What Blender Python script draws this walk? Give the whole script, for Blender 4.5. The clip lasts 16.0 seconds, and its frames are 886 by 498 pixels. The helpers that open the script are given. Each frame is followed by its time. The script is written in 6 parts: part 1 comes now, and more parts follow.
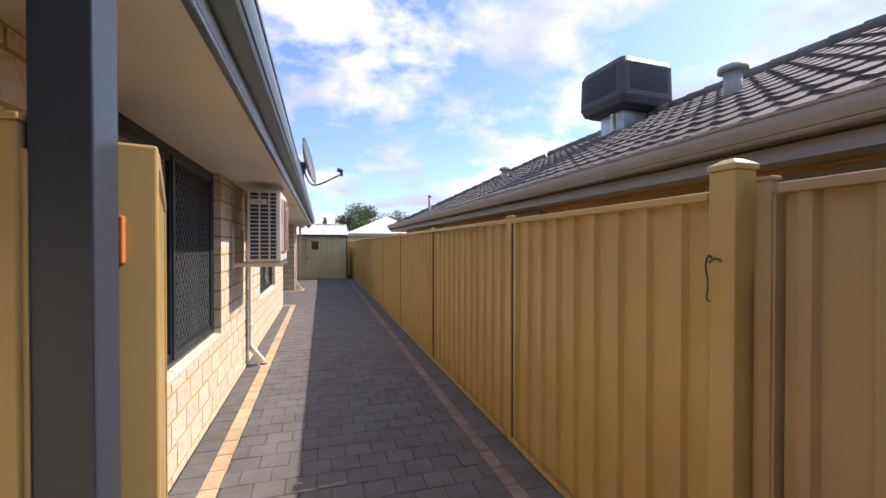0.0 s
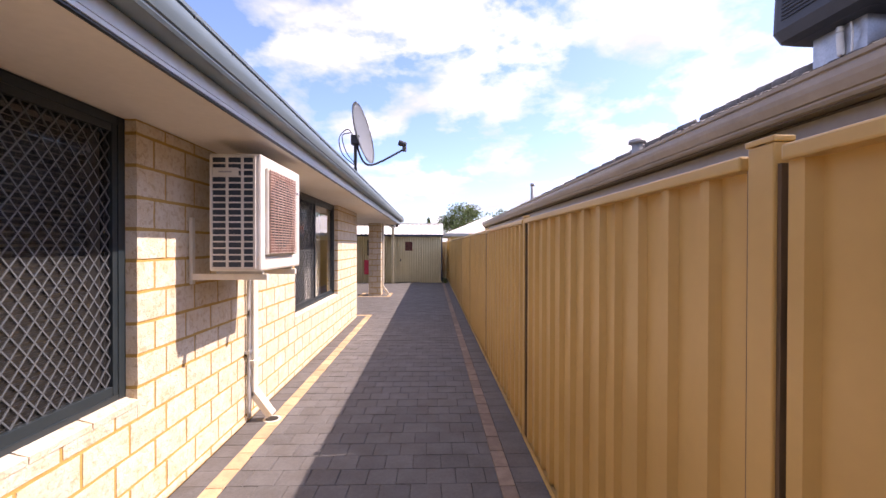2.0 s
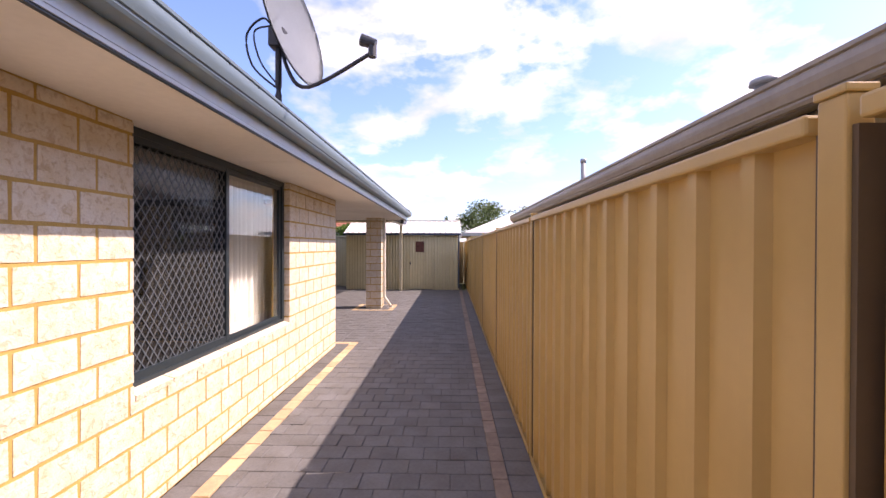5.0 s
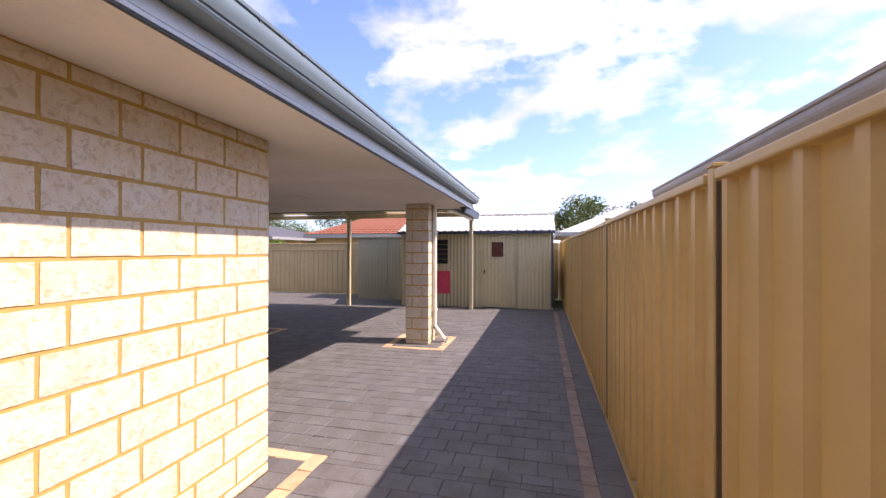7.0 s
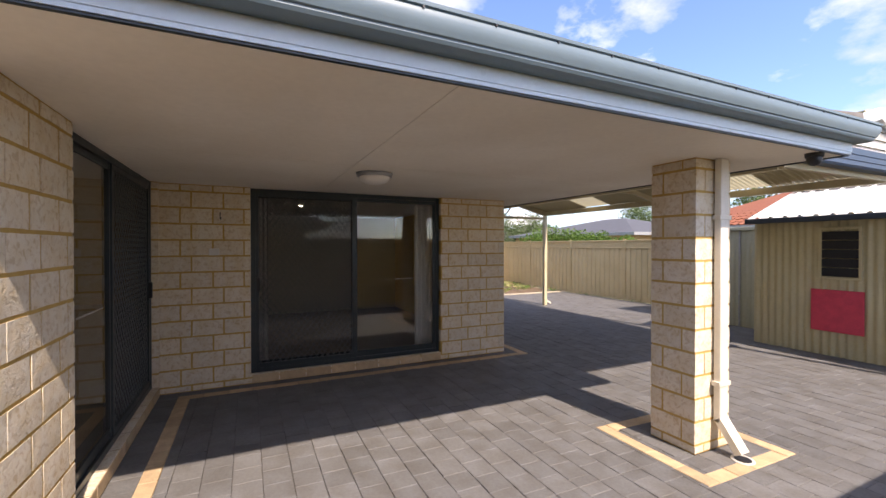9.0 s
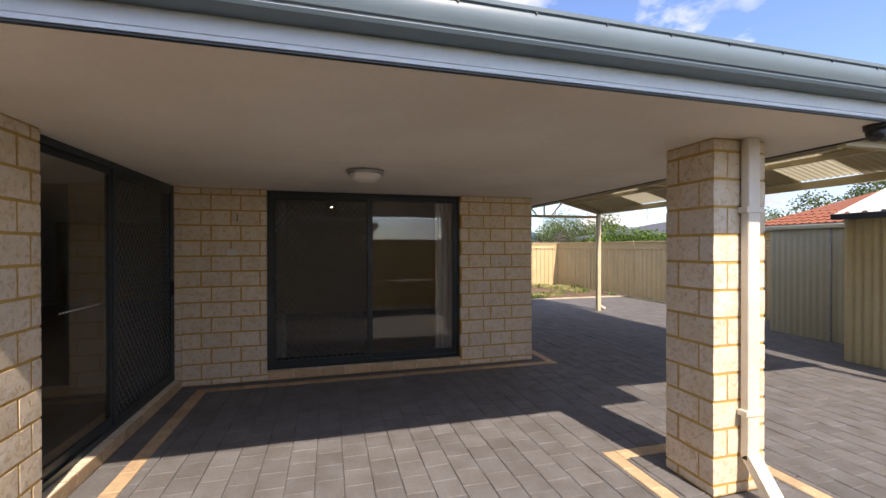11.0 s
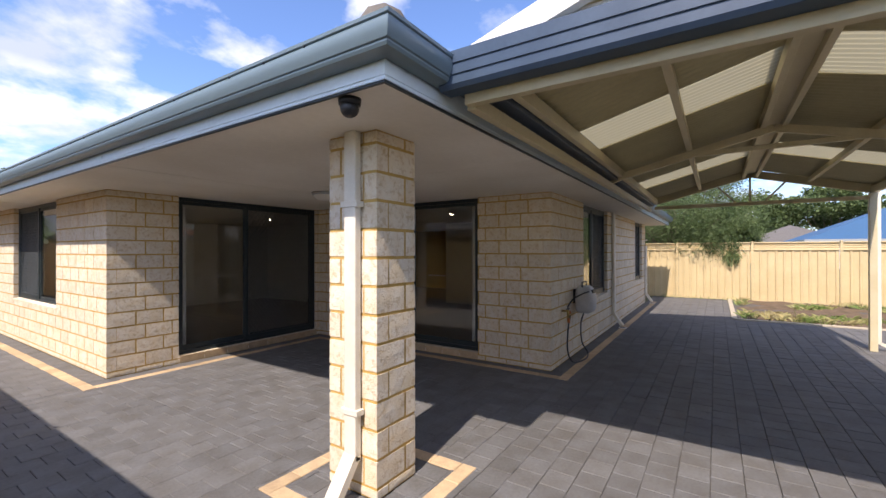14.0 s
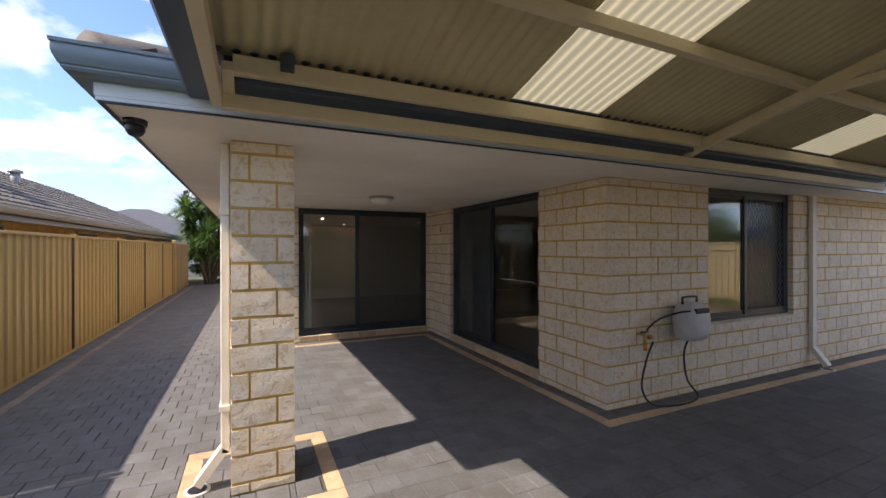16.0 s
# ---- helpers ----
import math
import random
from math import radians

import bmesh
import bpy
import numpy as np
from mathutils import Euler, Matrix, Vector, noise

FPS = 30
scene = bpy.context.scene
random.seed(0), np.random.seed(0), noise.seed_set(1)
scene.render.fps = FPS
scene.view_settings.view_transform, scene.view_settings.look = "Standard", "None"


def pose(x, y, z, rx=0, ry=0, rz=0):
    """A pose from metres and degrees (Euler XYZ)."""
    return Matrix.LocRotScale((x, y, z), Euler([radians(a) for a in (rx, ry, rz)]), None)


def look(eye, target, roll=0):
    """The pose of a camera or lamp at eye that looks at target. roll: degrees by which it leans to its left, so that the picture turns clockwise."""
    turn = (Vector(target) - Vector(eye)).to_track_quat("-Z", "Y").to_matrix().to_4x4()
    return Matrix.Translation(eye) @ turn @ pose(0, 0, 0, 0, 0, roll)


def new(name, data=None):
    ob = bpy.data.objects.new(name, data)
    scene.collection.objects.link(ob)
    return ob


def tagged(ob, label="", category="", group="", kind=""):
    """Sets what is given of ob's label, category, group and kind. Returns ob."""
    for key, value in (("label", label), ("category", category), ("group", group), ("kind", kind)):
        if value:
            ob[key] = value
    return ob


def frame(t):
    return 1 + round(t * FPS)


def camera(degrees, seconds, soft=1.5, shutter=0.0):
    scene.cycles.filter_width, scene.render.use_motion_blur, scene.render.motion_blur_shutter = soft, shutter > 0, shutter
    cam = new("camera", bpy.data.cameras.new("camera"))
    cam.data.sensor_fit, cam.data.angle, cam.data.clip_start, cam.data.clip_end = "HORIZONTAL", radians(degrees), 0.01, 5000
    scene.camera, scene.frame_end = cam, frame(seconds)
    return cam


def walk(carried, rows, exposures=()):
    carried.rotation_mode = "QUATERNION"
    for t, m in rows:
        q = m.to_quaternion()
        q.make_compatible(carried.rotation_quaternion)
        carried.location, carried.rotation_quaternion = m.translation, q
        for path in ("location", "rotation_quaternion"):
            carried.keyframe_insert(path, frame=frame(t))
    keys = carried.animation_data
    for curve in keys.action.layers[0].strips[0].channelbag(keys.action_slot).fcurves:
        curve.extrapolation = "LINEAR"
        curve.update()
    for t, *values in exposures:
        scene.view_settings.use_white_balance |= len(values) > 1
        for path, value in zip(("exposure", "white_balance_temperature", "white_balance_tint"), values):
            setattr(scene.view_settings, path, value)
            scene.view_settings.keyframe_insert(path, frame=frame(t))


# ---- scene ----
cam = camera(93.6, 16.0)
PATH = [
    (0, (0.912, -10.994, 1.54), (1.474, -9.075, 1.519), -0.0),
    (0.5, (1.269, -10.152, 1.524), (1.57, -8.175, 1.505), -0.1),
    (1, (1.493, -9.394, 1.518), (1.612, -7.398, 1.501), -0.1),
    (1.5, (1.538, -9.158, 1.529), (1.624, -7.16, 1.513), -0.1),
    (2, (1.593, -8.914, 1.528), (1.648, -6.915, 1.512), 0.1),
    (2.5, (1.635, -8.673, 1.525), (1.669, -6.674, 1.508), 0.1),
    (3, (1.669, -8.437, 1.539), (1.678, -6.437, 1.523), 0.0),
    (3.5, (1.689, -8.22, 1.529), (1.672, -6.221, 1.515), 0.0),
    (4, (1.694, -7.985, 1.523), (1.66, -5.985, 1.51), -0.1),
    (4.2, (1.723, -7.712, 1.528), (1.691, -5.713, 1.514), 0.1),
    (6.3, (1.779, -3.72, 1.488), (1.679, -1.722, 1.487), 0.2),
    (6.5, (1.794, -3.37, 1.474), (1.623, -1.378, 1.478), 0.1),
    (7, (1.788, -2.436, 1.48), (1.321, -0.491, 1.486), 0.1),
    (7.5, (2.0, -1.619, 1.421), (1.112, 0.173, 1.442), 0.3),
    (8, (1.974, -0.671, 1.508), (0.676, 0.85, 1.507), 0.4),
    (8.5, (1.991, 0.194, 1.517), (0.343, 1.327, 1.512), 0.1),
    (9, (2.047, 0.843, 1.558), (0.235, 1.688, 1.541), 0.0),
    (9.5, (2.044, 1.072, 1.57), (0.187, 1.816, 1.547), -0.0),
    (10, (2.033, 1.324, 1.59), (0.138, 1.963, 1.564), -0.0),
    (12.3, (2.127, 2.555, 1.468), (0.131, 2.681, 1.497), -0.3),
    (12.5, (2.12, 3.009, 1.489), (0.12, 2.969, 1.496), -0.6),
    (13, (2.051, 4.122, 1.487), (0.105, 3.66, 1.494), -0.4),
    (13.5, (2.015, 5.049, 1.498), (0.182, 4.249, 1.505), -0.3),
    (14, (1.895, 5.926, 1.488), (0.223, 4.828, 1.495), -0.1),
    (14.5, (1.731, 6.554, 1.499), (0.201, 5.265, 1.502), -0.0),
    (15, (1.311, 7.003, 1.502), (-0.028, 5.517, 1.498), -0.0),
    (15.5, (0.631, 7.166, 1.503), (-0.51, 5.524, 1.501), -0.1),
    (16, (-0.058, 7.128, 1.532), (-0.901, 5.314, 1.531), -0.1),
]
EXPOSURES = [(0, 0.96, 7300, 21), (0.5, 1.2, 7600, 26), (1.5, 1.34, 7650, 32), (3.5, 1.36, 7650, 33), (7, 1.38, 7600, 30), (8.5, 1.43, 7650, 22), (9.5, 1.41, 7950, 20), (10.2, 1.37, 8000, 20), (12.5, 1.09, 7350, 18), (13.5, 1.13, 7150, 18), (14.5, 1.05, 7300, 18), (15.5, 1.19, 7350, 18), (16, 1.28, 7500, 17)]
walk(cam, [(t, look(eye, at, roll)) for t, eye, at, roll in PATH], EXPOSURES)

# ---- world, sun, exposure ----
SUN_DIR = Vector((2.07, 0.28, 2.30)).normalized()
world = bpy.data.worlds.new("sky")
scene.world = world
world.use_nodes = True
wn, wl = world.node_tree.nodes, world.node_tree.links
wn.clear()
w_out, w_bg = wn.new("ShaderNodeOutputWorld"), wn.new("ShaderNodeBackground")
w_sky = wn.new("ShaderNodeTexSky")
w_sky.sky_type, w_sky.sun_disc = "NISHITA", False
w_sky.sun_elevation = math.asin(SUN_DIR.z)
w_sky.sun_rotation = math.atan2(SUN_DIR.x, SUN_DIR.y)
w_co, w_sep, w_max = wn.new("ShaderNodeTexCoord"), wn.new("ShaderNodeSeparateXYZ"), wn.new("ShaderNodeMath")
w_max.operation = "MAXIMUM"
w_max.inputs[1].default_value = 0.04
w_add = wn.new("ShaderNodeMath")
w_add.inputs[1].default_value = 0.30
w_div = wn.new("ShaderNodeVectorMath")
w_div.operation = "DIVIDE"
w_com = wn.new("ShaderNodeCombineXYZ")
wl.new(w_co.outputs["Generated"], w_sep.inputs[0])
wl.new(w_sep.outputs[2], w_max.inputs[0])
wl.new(w_max.outputs[0], w_add.inputs[0])
for n in range(3):
    wl.new(w_add.outputs[0], w_com.inputs[n])
wl.new(w_co.outputs["Generated"], w_div.inputs[0])
wl.new(w_com.outputs[0], w_div.inputs[1])
w_noise, w_ramp = wn.new("ShaderNodeTexNoise"), wn.new("ShaderNodeValToRGB")
w_noise.inputs["Scale"].default_value, w_noise.inputs["Detail"].default_value = 2.9, 11
w_noise.inputs["Roughness"].default_value, w_noise.inputs["Distortion"].default_value = 0.56, 0.1
w_ramp.color_ramp.elements[0].position, w_ramp.color_ramp.elements[1].position = 0.45, 0.60
wl.new(w_div.outputs[0], w_noise.inputs["Vector"])
wl.new(w_noise.outputs[0], w_ramp.inputs[0])
w_n2, w_r2 = wn.new("ShaderNodeTexNoise"), wn.new("ShaderNodeValToRGB")
w_n2.inputs["Scale"].default_value, w_n2.inputs["Detail"].default_value = 1.7, 8
w_r2.color_ramp.elements[0].position, w_r2.color_ramp.elements[1].position = 0.40, 0.66
w_r2.color_ramp.elements[0].color, w_r2.color_ramp.elements[1].color = (2.2, 2.7, 3.6, 1), (5.0, 5.3, 5.8, 1)
w_off = wn.new("ShaderNodeVectorMath")
w_off.inputs[1].default_value = (3.7, 1.9, 0.6)
wl.new(w_div.outputs[0], w_off.inputs[0])
wl.new(w_off.outputs[0], w_n2.inputs["Vector"])
wl.new(w_n2.outputs[0], w_r2.inputs[0])
w_mix = wn.new("ShaderNodeMixRGB")
w_bright = wn.new("ShaderNodeMixRGB")
w_bright.blend_type = "MULTIPLY"
w_bright.inputs[0].default_value = 1.0
w_bright.inputs[2].default_value = (0.55, 0.72, 1.0, 1)
wl.new(w_sky.outputs[0], w_bright.inputs[1])
wl.new(w_ramp.outputs[0], w_mix.inputs[0])
wl.new(w_bright.outputs[0], w_mix.inputs[1])
wl.new(w_r2.outputs[0], w_mix.inputs[2])
wl.new(w_mix.outputs[0], w_bg.inputs[0])
w_bg.inputs[1].default_value = 0.149
wl.new(w_bg.outputs[0], w_out.inputs[0])
sun = new("sun", bpy.data.lights.new("sun", "SUN"))
sun.data.energy, sun.data.angle, sun.data.color = 2.85, radians(0.55), (1.0, 0.962, 0.918)
sun.matrix_world = look(SUN_DIR * 40, (0, 0, 0))


# ---- materials ----
def mat(name, color, rough=0.6, metal=0.0, vary=0.12, scale=6.0, bump=0.0, bump_scale=60.0, color2=None, scale2=None, spread=(0.35, 0.65), per_object=0.0, per_island=0.0, spec=0.5, stretch=(1, 1, 1), worm=0.0):
    """A procedural surface: a base colour, broad blotches towards color2, fine grain and relief."""
    m = bpy.data.materials.new(name)
    m.use_nodes = True
    n, l = m.node_tree.nodes, m.node_tree.links
    p = n["Principled BSDF"]
    p.inputs["Roughness"].default_value, p.inputs["Metallic"].default_value = rough, metal
    p.inputs["Specular IOR Level"].default_value = spec
    geo, tex = n.new("ShaderNodeNewGeometry"), n.new("ShaderNodeMapping")
    tex.inputs["Scale"].default_value = stretch
    l.new(geo.outputs["Position"], tex.inputs[0])
    big, ramp, fine = n.new("ShaderNodeTexNoise"), n.new("ShaderNodeValToRGB"), n.new("ShaderNodeTexNoise")
    big.inputs["Scale"].default_value, big.inputs["Detail"].default_value = scale2 or scale, 6
    fine.inputs["Scale"].default_value, fine.inputs["Detail"].default_value = scale * 9, 4
    l.new(tex.outputs[0], big.inputs["Vector"])
    l.new(tex.outputs[0], fine.inputs["Vector"])
    c2 = color2 or tuple(c * (1 - vary * 1.6) for c in color)
    ramp.color_ramp.elements[0].position, ramp.color_ramp.elements[1].position = spread
    ramp.color_ramp.elements[0].color, ramp.color_ramp.elements[1].color = (*c2, 1), (*color, 1)
    l.new(big.outputs[0], ramp.inputs[0])
    val, add = n.new("ShaderNodeHueSaturation"), n.new("ShaderNodeMapRange")
    add.inputs["To Min"].default_value, add.inputs["To Max"].default_value = 1 - vary, 1 + vary
    add.inputs["From Min"].default_value, add.inputs["From Max"].default_value = 0.25, 0.75
    l.new(fine.outputs[0], add.inputs["Value"])
    last = add.outputs[0]
    for amount, node, out in ((per_object, "ShaderNodeObjectInfo", "Random"), (per_island, "ShaderNodeNewGeometry", "Random Per Island")):
        if amount:
            src, rng, mul = n.new(node), n.new("ShaderNodeMapRange"), n.new("ShaderNodeMath")
            rng.inputs["To Min"].default_value, rng.inputs["To Max"].default_value = 1 - amount, 1 + amount
            mul.operation = "MULTIPLY"
            l.new(src.outputs[out], rng.inputs["Value"])
            l.new(rng.outputs[0], mul.inputs[0])
            l.new(last, mul.inputs[1])
            last = mul.outputs[0]
    l.new(last, val.inputs["Value"])
    l.new(ramp.outputs[0], val.inputs["Color"])
    l.new(val.outputs[0], p.inputs["Base Color"])
    rr = n.new("ShaderNodeMapRange")
    rr.inputs["To Min"].default_value, rr.inputs["To Max"].default_value = max(0.03, rough - 0.12), min(1, rough + 0.12)
    l.new(big.outputs[0], rr.inputs["Value"])
    l.new(rr.outputs[0], p.inputs["Roughness"])
    if bump:
        bt, bn = n.new("ShaderNodeTexNoise"), n.new("ShaderNodeBump")
        bt.inputs["Scale"].default_value, bt.inputs["Detail"].default_value = bump_scale, 5
        bt.inputs["Distortion"].default_value = worm
        bn.inputs["Strength"].default_value, bn.inputs["Distance"].default_value = bump, 0.01
        l.new(tex.outputs[0], bt.inputs["Vector"])
        l.new(bt.outputs[0], bn.inputs["Height"])
        l.new(bn.outputs[0], p.inputs["Normal"])
    return m


def clear(name, color=(1, 1, 1), rough=0.0, ior=1.45):
    m = bpy.data.materials.new(name)
    m.use_nodes = True
    p = m.node_tree.nodes["Principled BSDF"]
    p.inputs["Base Color"].default_value = (*color, 1)
    p.inputs["Transmission Weight"].default_value, p.inputs["Roughness"].default_value, p.inputs["IOR"].default_value = 1.0, rough, ior
    return m


def glow(name, color, strength):
    m = bpy.data.materials.new(name)
    m.use_nodes = True
    p = m.node_tree.nodes["Principled BSDF"]
    p.inputs["Emission Color"].default_value, p.inputs["Emission Strength"].default_value = (*color, 1), strength
    return m


M_BRICK = mat("cream_brick", (0.77, 0.69, 0.56), 0.85, vary=0.06, scale=18, scale2=9, color2=(0.735, 0.62, 0.445), spread=(0.36, 0.6), bump=0.35, bump_scale=90, per_object=0.06, per_island=0.06, spec=0.2)
_n, _l = M_BRICK.node_tree.nodes, M_BRICK.node_tree.links
_p = _n["Principled BSDF"]
# short embossed flecks of the rock face, a little dustier than the face
_geo, _vein, _band = _n.new("ShaderNodeNewGeometry"), _n.new("ShaderNodeTexNoise"), _n.new("ShaderNodeValToRGB")
_vein.inputs["Scale"].default_value, _vein.inputs["Detail"].default_value, _vein.inputs["Distortion"].default_value = 30, 3.5, 0.9
_l.new(_geo.outputs["Position"], _vein.inputs["Vector"])
_e = _band.color_ramp.elements
_e[0].position, _e[0].color = 0.50, (1, 1, 1, 1)
_e[1].position, _e[1].color = 0.66, (0, 0, 0, 1)
_l.new(_vein.outputs[0], _band.inputs[0])
_mx = _n.new("ShaderNodeMixRGB")
_mx.blend_type = "MULTIPLY"
_mx.inputs[2].default_value = (0.73, 0.61, 0.455, 1)
_inv = _n.new("ShaderNodeMapRange")
_inv.inputs["To Min"].default_value, _inv.inputs["To Max"].default_value = 0.6, 0.0
_l.new(_band.outputs[0], _inv.inputs["Value"])
_l.new(_inv.outputs[0], _mx.inputs[0])
_old = _p.inputs["Base Color"].links[0].from_socket
_l.new(_old, _mx.inputs[1])
_l.new(_mx.outputs[0], _p.inputs["Base Color"])
_b0 = _p.inputs["Normal"].links[0].from_socket
_bn = _n.new("ShaderNodeBump")
_bn.inputs["Strength"].default_value, _bn.inputs["Distance"].default_value = 0.3, 0.005
_l.new(_band.outputs[0], _bn.inputs["Height"])
_l.new(_b0, _bn.inputs["Normal"])
_l.new(_bn.outputs[0], _p.inputs["Normal"])
M_MORTAR = mat("yellow_mortar", (0.58, 0.372, 0.122), 0.95, vary=0.08, scale=14, bump=0.3, bump_scale=160, spec=0.1)
M_PAVER = mat("charcoal_paver", (0.158, 0.158, 0.158), 0.78, vary=0.13, scale=5, color2=(0.124, 0.119, 0.112), bump=0.35, bump_scale=140, per_object=0.10, per_island=0.10, spec=0.35)
M_SAND = mat("joint_sand", (0.11, 0.10, 0.09), 0.95, scale=20, bump=0.3)
M_BORDER = mat("apricot_paver", (0.575, 0.42, 0.255), 0.85, vary=0.1, scale=12, color2=(0.48, 0.345, 0.215), bump=0.3, bump_scale=150, per_object=0.14, per_island=0.14, spec=0.2)
# border paver along the fence: dusty, with the fence's shade kept in its colour
M_BORDER2 = mat("dusty_shaded_border_paver", (0.30, 0.24, 0.195), 0.85, vary=0.1, scale=12, color2=(0.23, 0.18, 0.145), bump=0.3, bump_scale=150, per_object=0.14, per_island=0.14, spec=0.2)
M_FENCE = mat("tan_steel", (0.545, 0.372, 0.138), 0.36, vary=0.025, scale=2.5, color2=(0.50, 0.338, 0.122), spec=0.45)
# the tan fence steel again, darker, for the bays before the gate
M_FENCE_DARK = mat("dark_tan_steel", (0.40, 0.28, 0.145), 0.4, vary=0.03, scale=2.5, color2=(0.36, 0.25, 0.13), spec=0.4)
# dark brown that paints the shade in the gaps beside fence posts
M_POSTGAP = mat("post_gap_shade", (0.12, 0.083, 0.05), 0.5, vary=0.05, scale=4, color2=(0.10, 0.07, 0.042))
M_FENCE2 = mat("cream_steel", (0.60, 0.475, 0.265), 0.5, vary=0.03, scale=2.5, color2=(0.55, 0.43, 0.235), spec=0.4)
M_SHED = mat("pale_cream_steel", (0.60, 0.525, 0.315), 0.5, vary=0.04, scale=2, color2=(0.55, 0.475, 0.28), spec=0.4)
M_SHED2 = mat("pale_green_steel", (0.44, 0.43, 0.31), 0.5, vary=0.04, scale=2, color2=(0.40, 0.39, 0.28), spec=0.4)
M_SOFFIT = mat("white_soffit", (0.86, 0.82, 0.75), 0.75, vary=0.03, scale=3, scale2=1.2, color2=(0.79, 0.74, 0.66), spec=0.2)
M_FASCIA = mat("pale_blue_paint", (0.68, 0.79, 0.845), 0.33, vary=0.03, scale=4, spec=0.5)
M_GUTTER = mat("blue_grey_steel", (0.15, 0.215, 0.25), 0.42, vary=0.015, scale=3, color2=(0.14, 0.20, 0.235), spec=0.6)
M_NGUTTER = mat("beige_grey_paint", (0.36, 0.34, 0.30), 0.45, vary=0.06, scale=4, color2=(0.30, 0.28, 0.24))
M_NFASCIA = mat("grey_paint", (0.33, 0.34, 0.34), 0.5, vary=0.05, scale=4)
M_DARK = mat("dark_teal_aluminium", (0.022, 0.034, 0.040), 0.38, vary=0.08, scale=8, spec=0.5)
M_MESH = mat("dark_grille_steel", (0.105, 0.122, 0.132), 0.45, vary=0.08, scale=20)
M_POST = mat("slate_blue_paint", (0.04, 0.054, 0.072), 0.4, vary=0.06, scale=5)
M_PCREAM = mat("cream_powdercoat", (0.62, 0.545, 0.36), 0.45, vary=0.04, scale=4, color2=(0.57, 0.49, 0.31))
M_SHEET = mat("beige_roof_sheet", (0.52, 0.46, 0.27), 0.55, vary=0.05, scale=3, color2=(0.47, 0.41, 0.235))
M_WHITE = mat("white_paint", (0.80, 0.79, 0.76), 0.45, vary=0.03, scale=4, color2=(0.75, 0.74, 0.70))
M_OFFWHITE = mat("aged_white_steel", (0.76, 0.74, 0.69), 0.42, vary=0.03, scale=5, color2=(0.69, 0.66, 0.59))
M_PIPE = mat("cream_pipe", (0.77, 0.725, 0.62), 0.45, vary=0.04, scale=6, color2=(0.70, 0.645, 0.53))
M_BLACK = mat("black_plastic", (0.018, 0.018, 0.02), 0.45, vary=0.1, scale=20)
M_GREY = mat("grey_plastic", (0.42, 0.42, 0.41), 0.5, vary=0.06, scale=9, color2=(0.34, 0.34, 0.33))
M_BLIND = mat("dark_grey_slat", (0.075, 0.075, 0.078), 0.6, vary=0.06, scale=9)
M_REEL = mat("pale_grey_plastic", (0.52, 0.52, 0.51), 0.45, vary=0.05, scale=9, color2=(0.44, 0.44, 0.43))
M_COOLER = mat("charcoal_plastic", (0.045, 0.047, 0.052), 0.5, vary=0.1, scale=6)
M_ZINC = mat("zinc_sheet", (0.50, 0.52, 0.54), 0.4, metal=0.6, vary=0.12, scale=5, color2=(0.36, 0.38, 0.41))
M_TILE = mat("brown_grey_roof_tile", (0.17, 0.155, 0.14), 0.85, vary=0.16, scale=9, color2=(0.11, 0.10, 0.09), bump=0.4, bump_scale=90, per_island=0.2)
M_REDTILE = mat("terracotta_tile", (0.27, 0.095, 0.05), 0.8, vary=0.12, scale=6, color2=(0.25, 0.08, 0.04), bump=0.3)
M_NBRICK = mat("tan_brick", (0.55, 0.37, 0.19), 0.9, vary=0.12, scale=9, color2=(0.47, 0.31, 0.155), bump=0.4, per_island=0.1)
M_RED = mat("faded_red_paint", (0.76, 0.075, 0.12), 0.55, vary=0.1, scale=9, color2=(0.66, 0.06, 0.10))
M_BROWN = mat("red_brown_sheet", (0.13, 0.035, 0.025), 0.3, vary=0.2, scale=9, color2=(0.07, 0.02, 0.015))
M_BLUE = mat("navy_trim", (0.045, 0.065, 0.10), 0.45, vary=0.06, scale=5)
M_NAVY = mat("navy_steel", (0.055, 0.088, 0.138), 0.42, vary=0.05, scale=5, color2=(0.045, 0.072, 0.115), spec=0.3)
M_BLUEROOF = mat("blue_roof_sheet", (0.05, 0.125, 0.235), 0.6, vary=0.06, scale=3, spec=0.2)
M_FROOF = mat("dark_grey_roof_tile", (0.11, 0.115, 0.13), 0.9, vary=0.08, scale=3, spec=0.15)
M_WROOF = mat("white_roof_sheet", (0.78, 0.76, 0.70), 0.5, vary=0.04, scale=2, color2=(0.70, 0.67, 0.60))
M_LEAF = mat("yucca_leaf", (0.13, 0.225, 0.05), 0.45, vary=0.2, scale=5, color2=(0.075, 0.14, 0.035), per_island=0.35, spec=0.4)
M_LEAF2 = mat("tree_leaf", (0.15, 0.20, 0.08), 0.6, vary=0.2, scale=2, color2=(0.065, 0.105, 0.035), per_island=0.4, spec=0.3)
M_LEAF3 = mat("fresh_leaf", (0.14, 0.235, 0.045), 0.55, vary=0.2, scale=2, color2=(0.08, 0.15, 0.025), per_island=0.35, spec=0.3)
M_PLUM = mat("plum_leaf", (0.17, 0.13, 0.125), 0.6, vary=0.2, scale=2, color2=(0.10, 0.075, 0.07), per_island=0.4, spec=0.3)
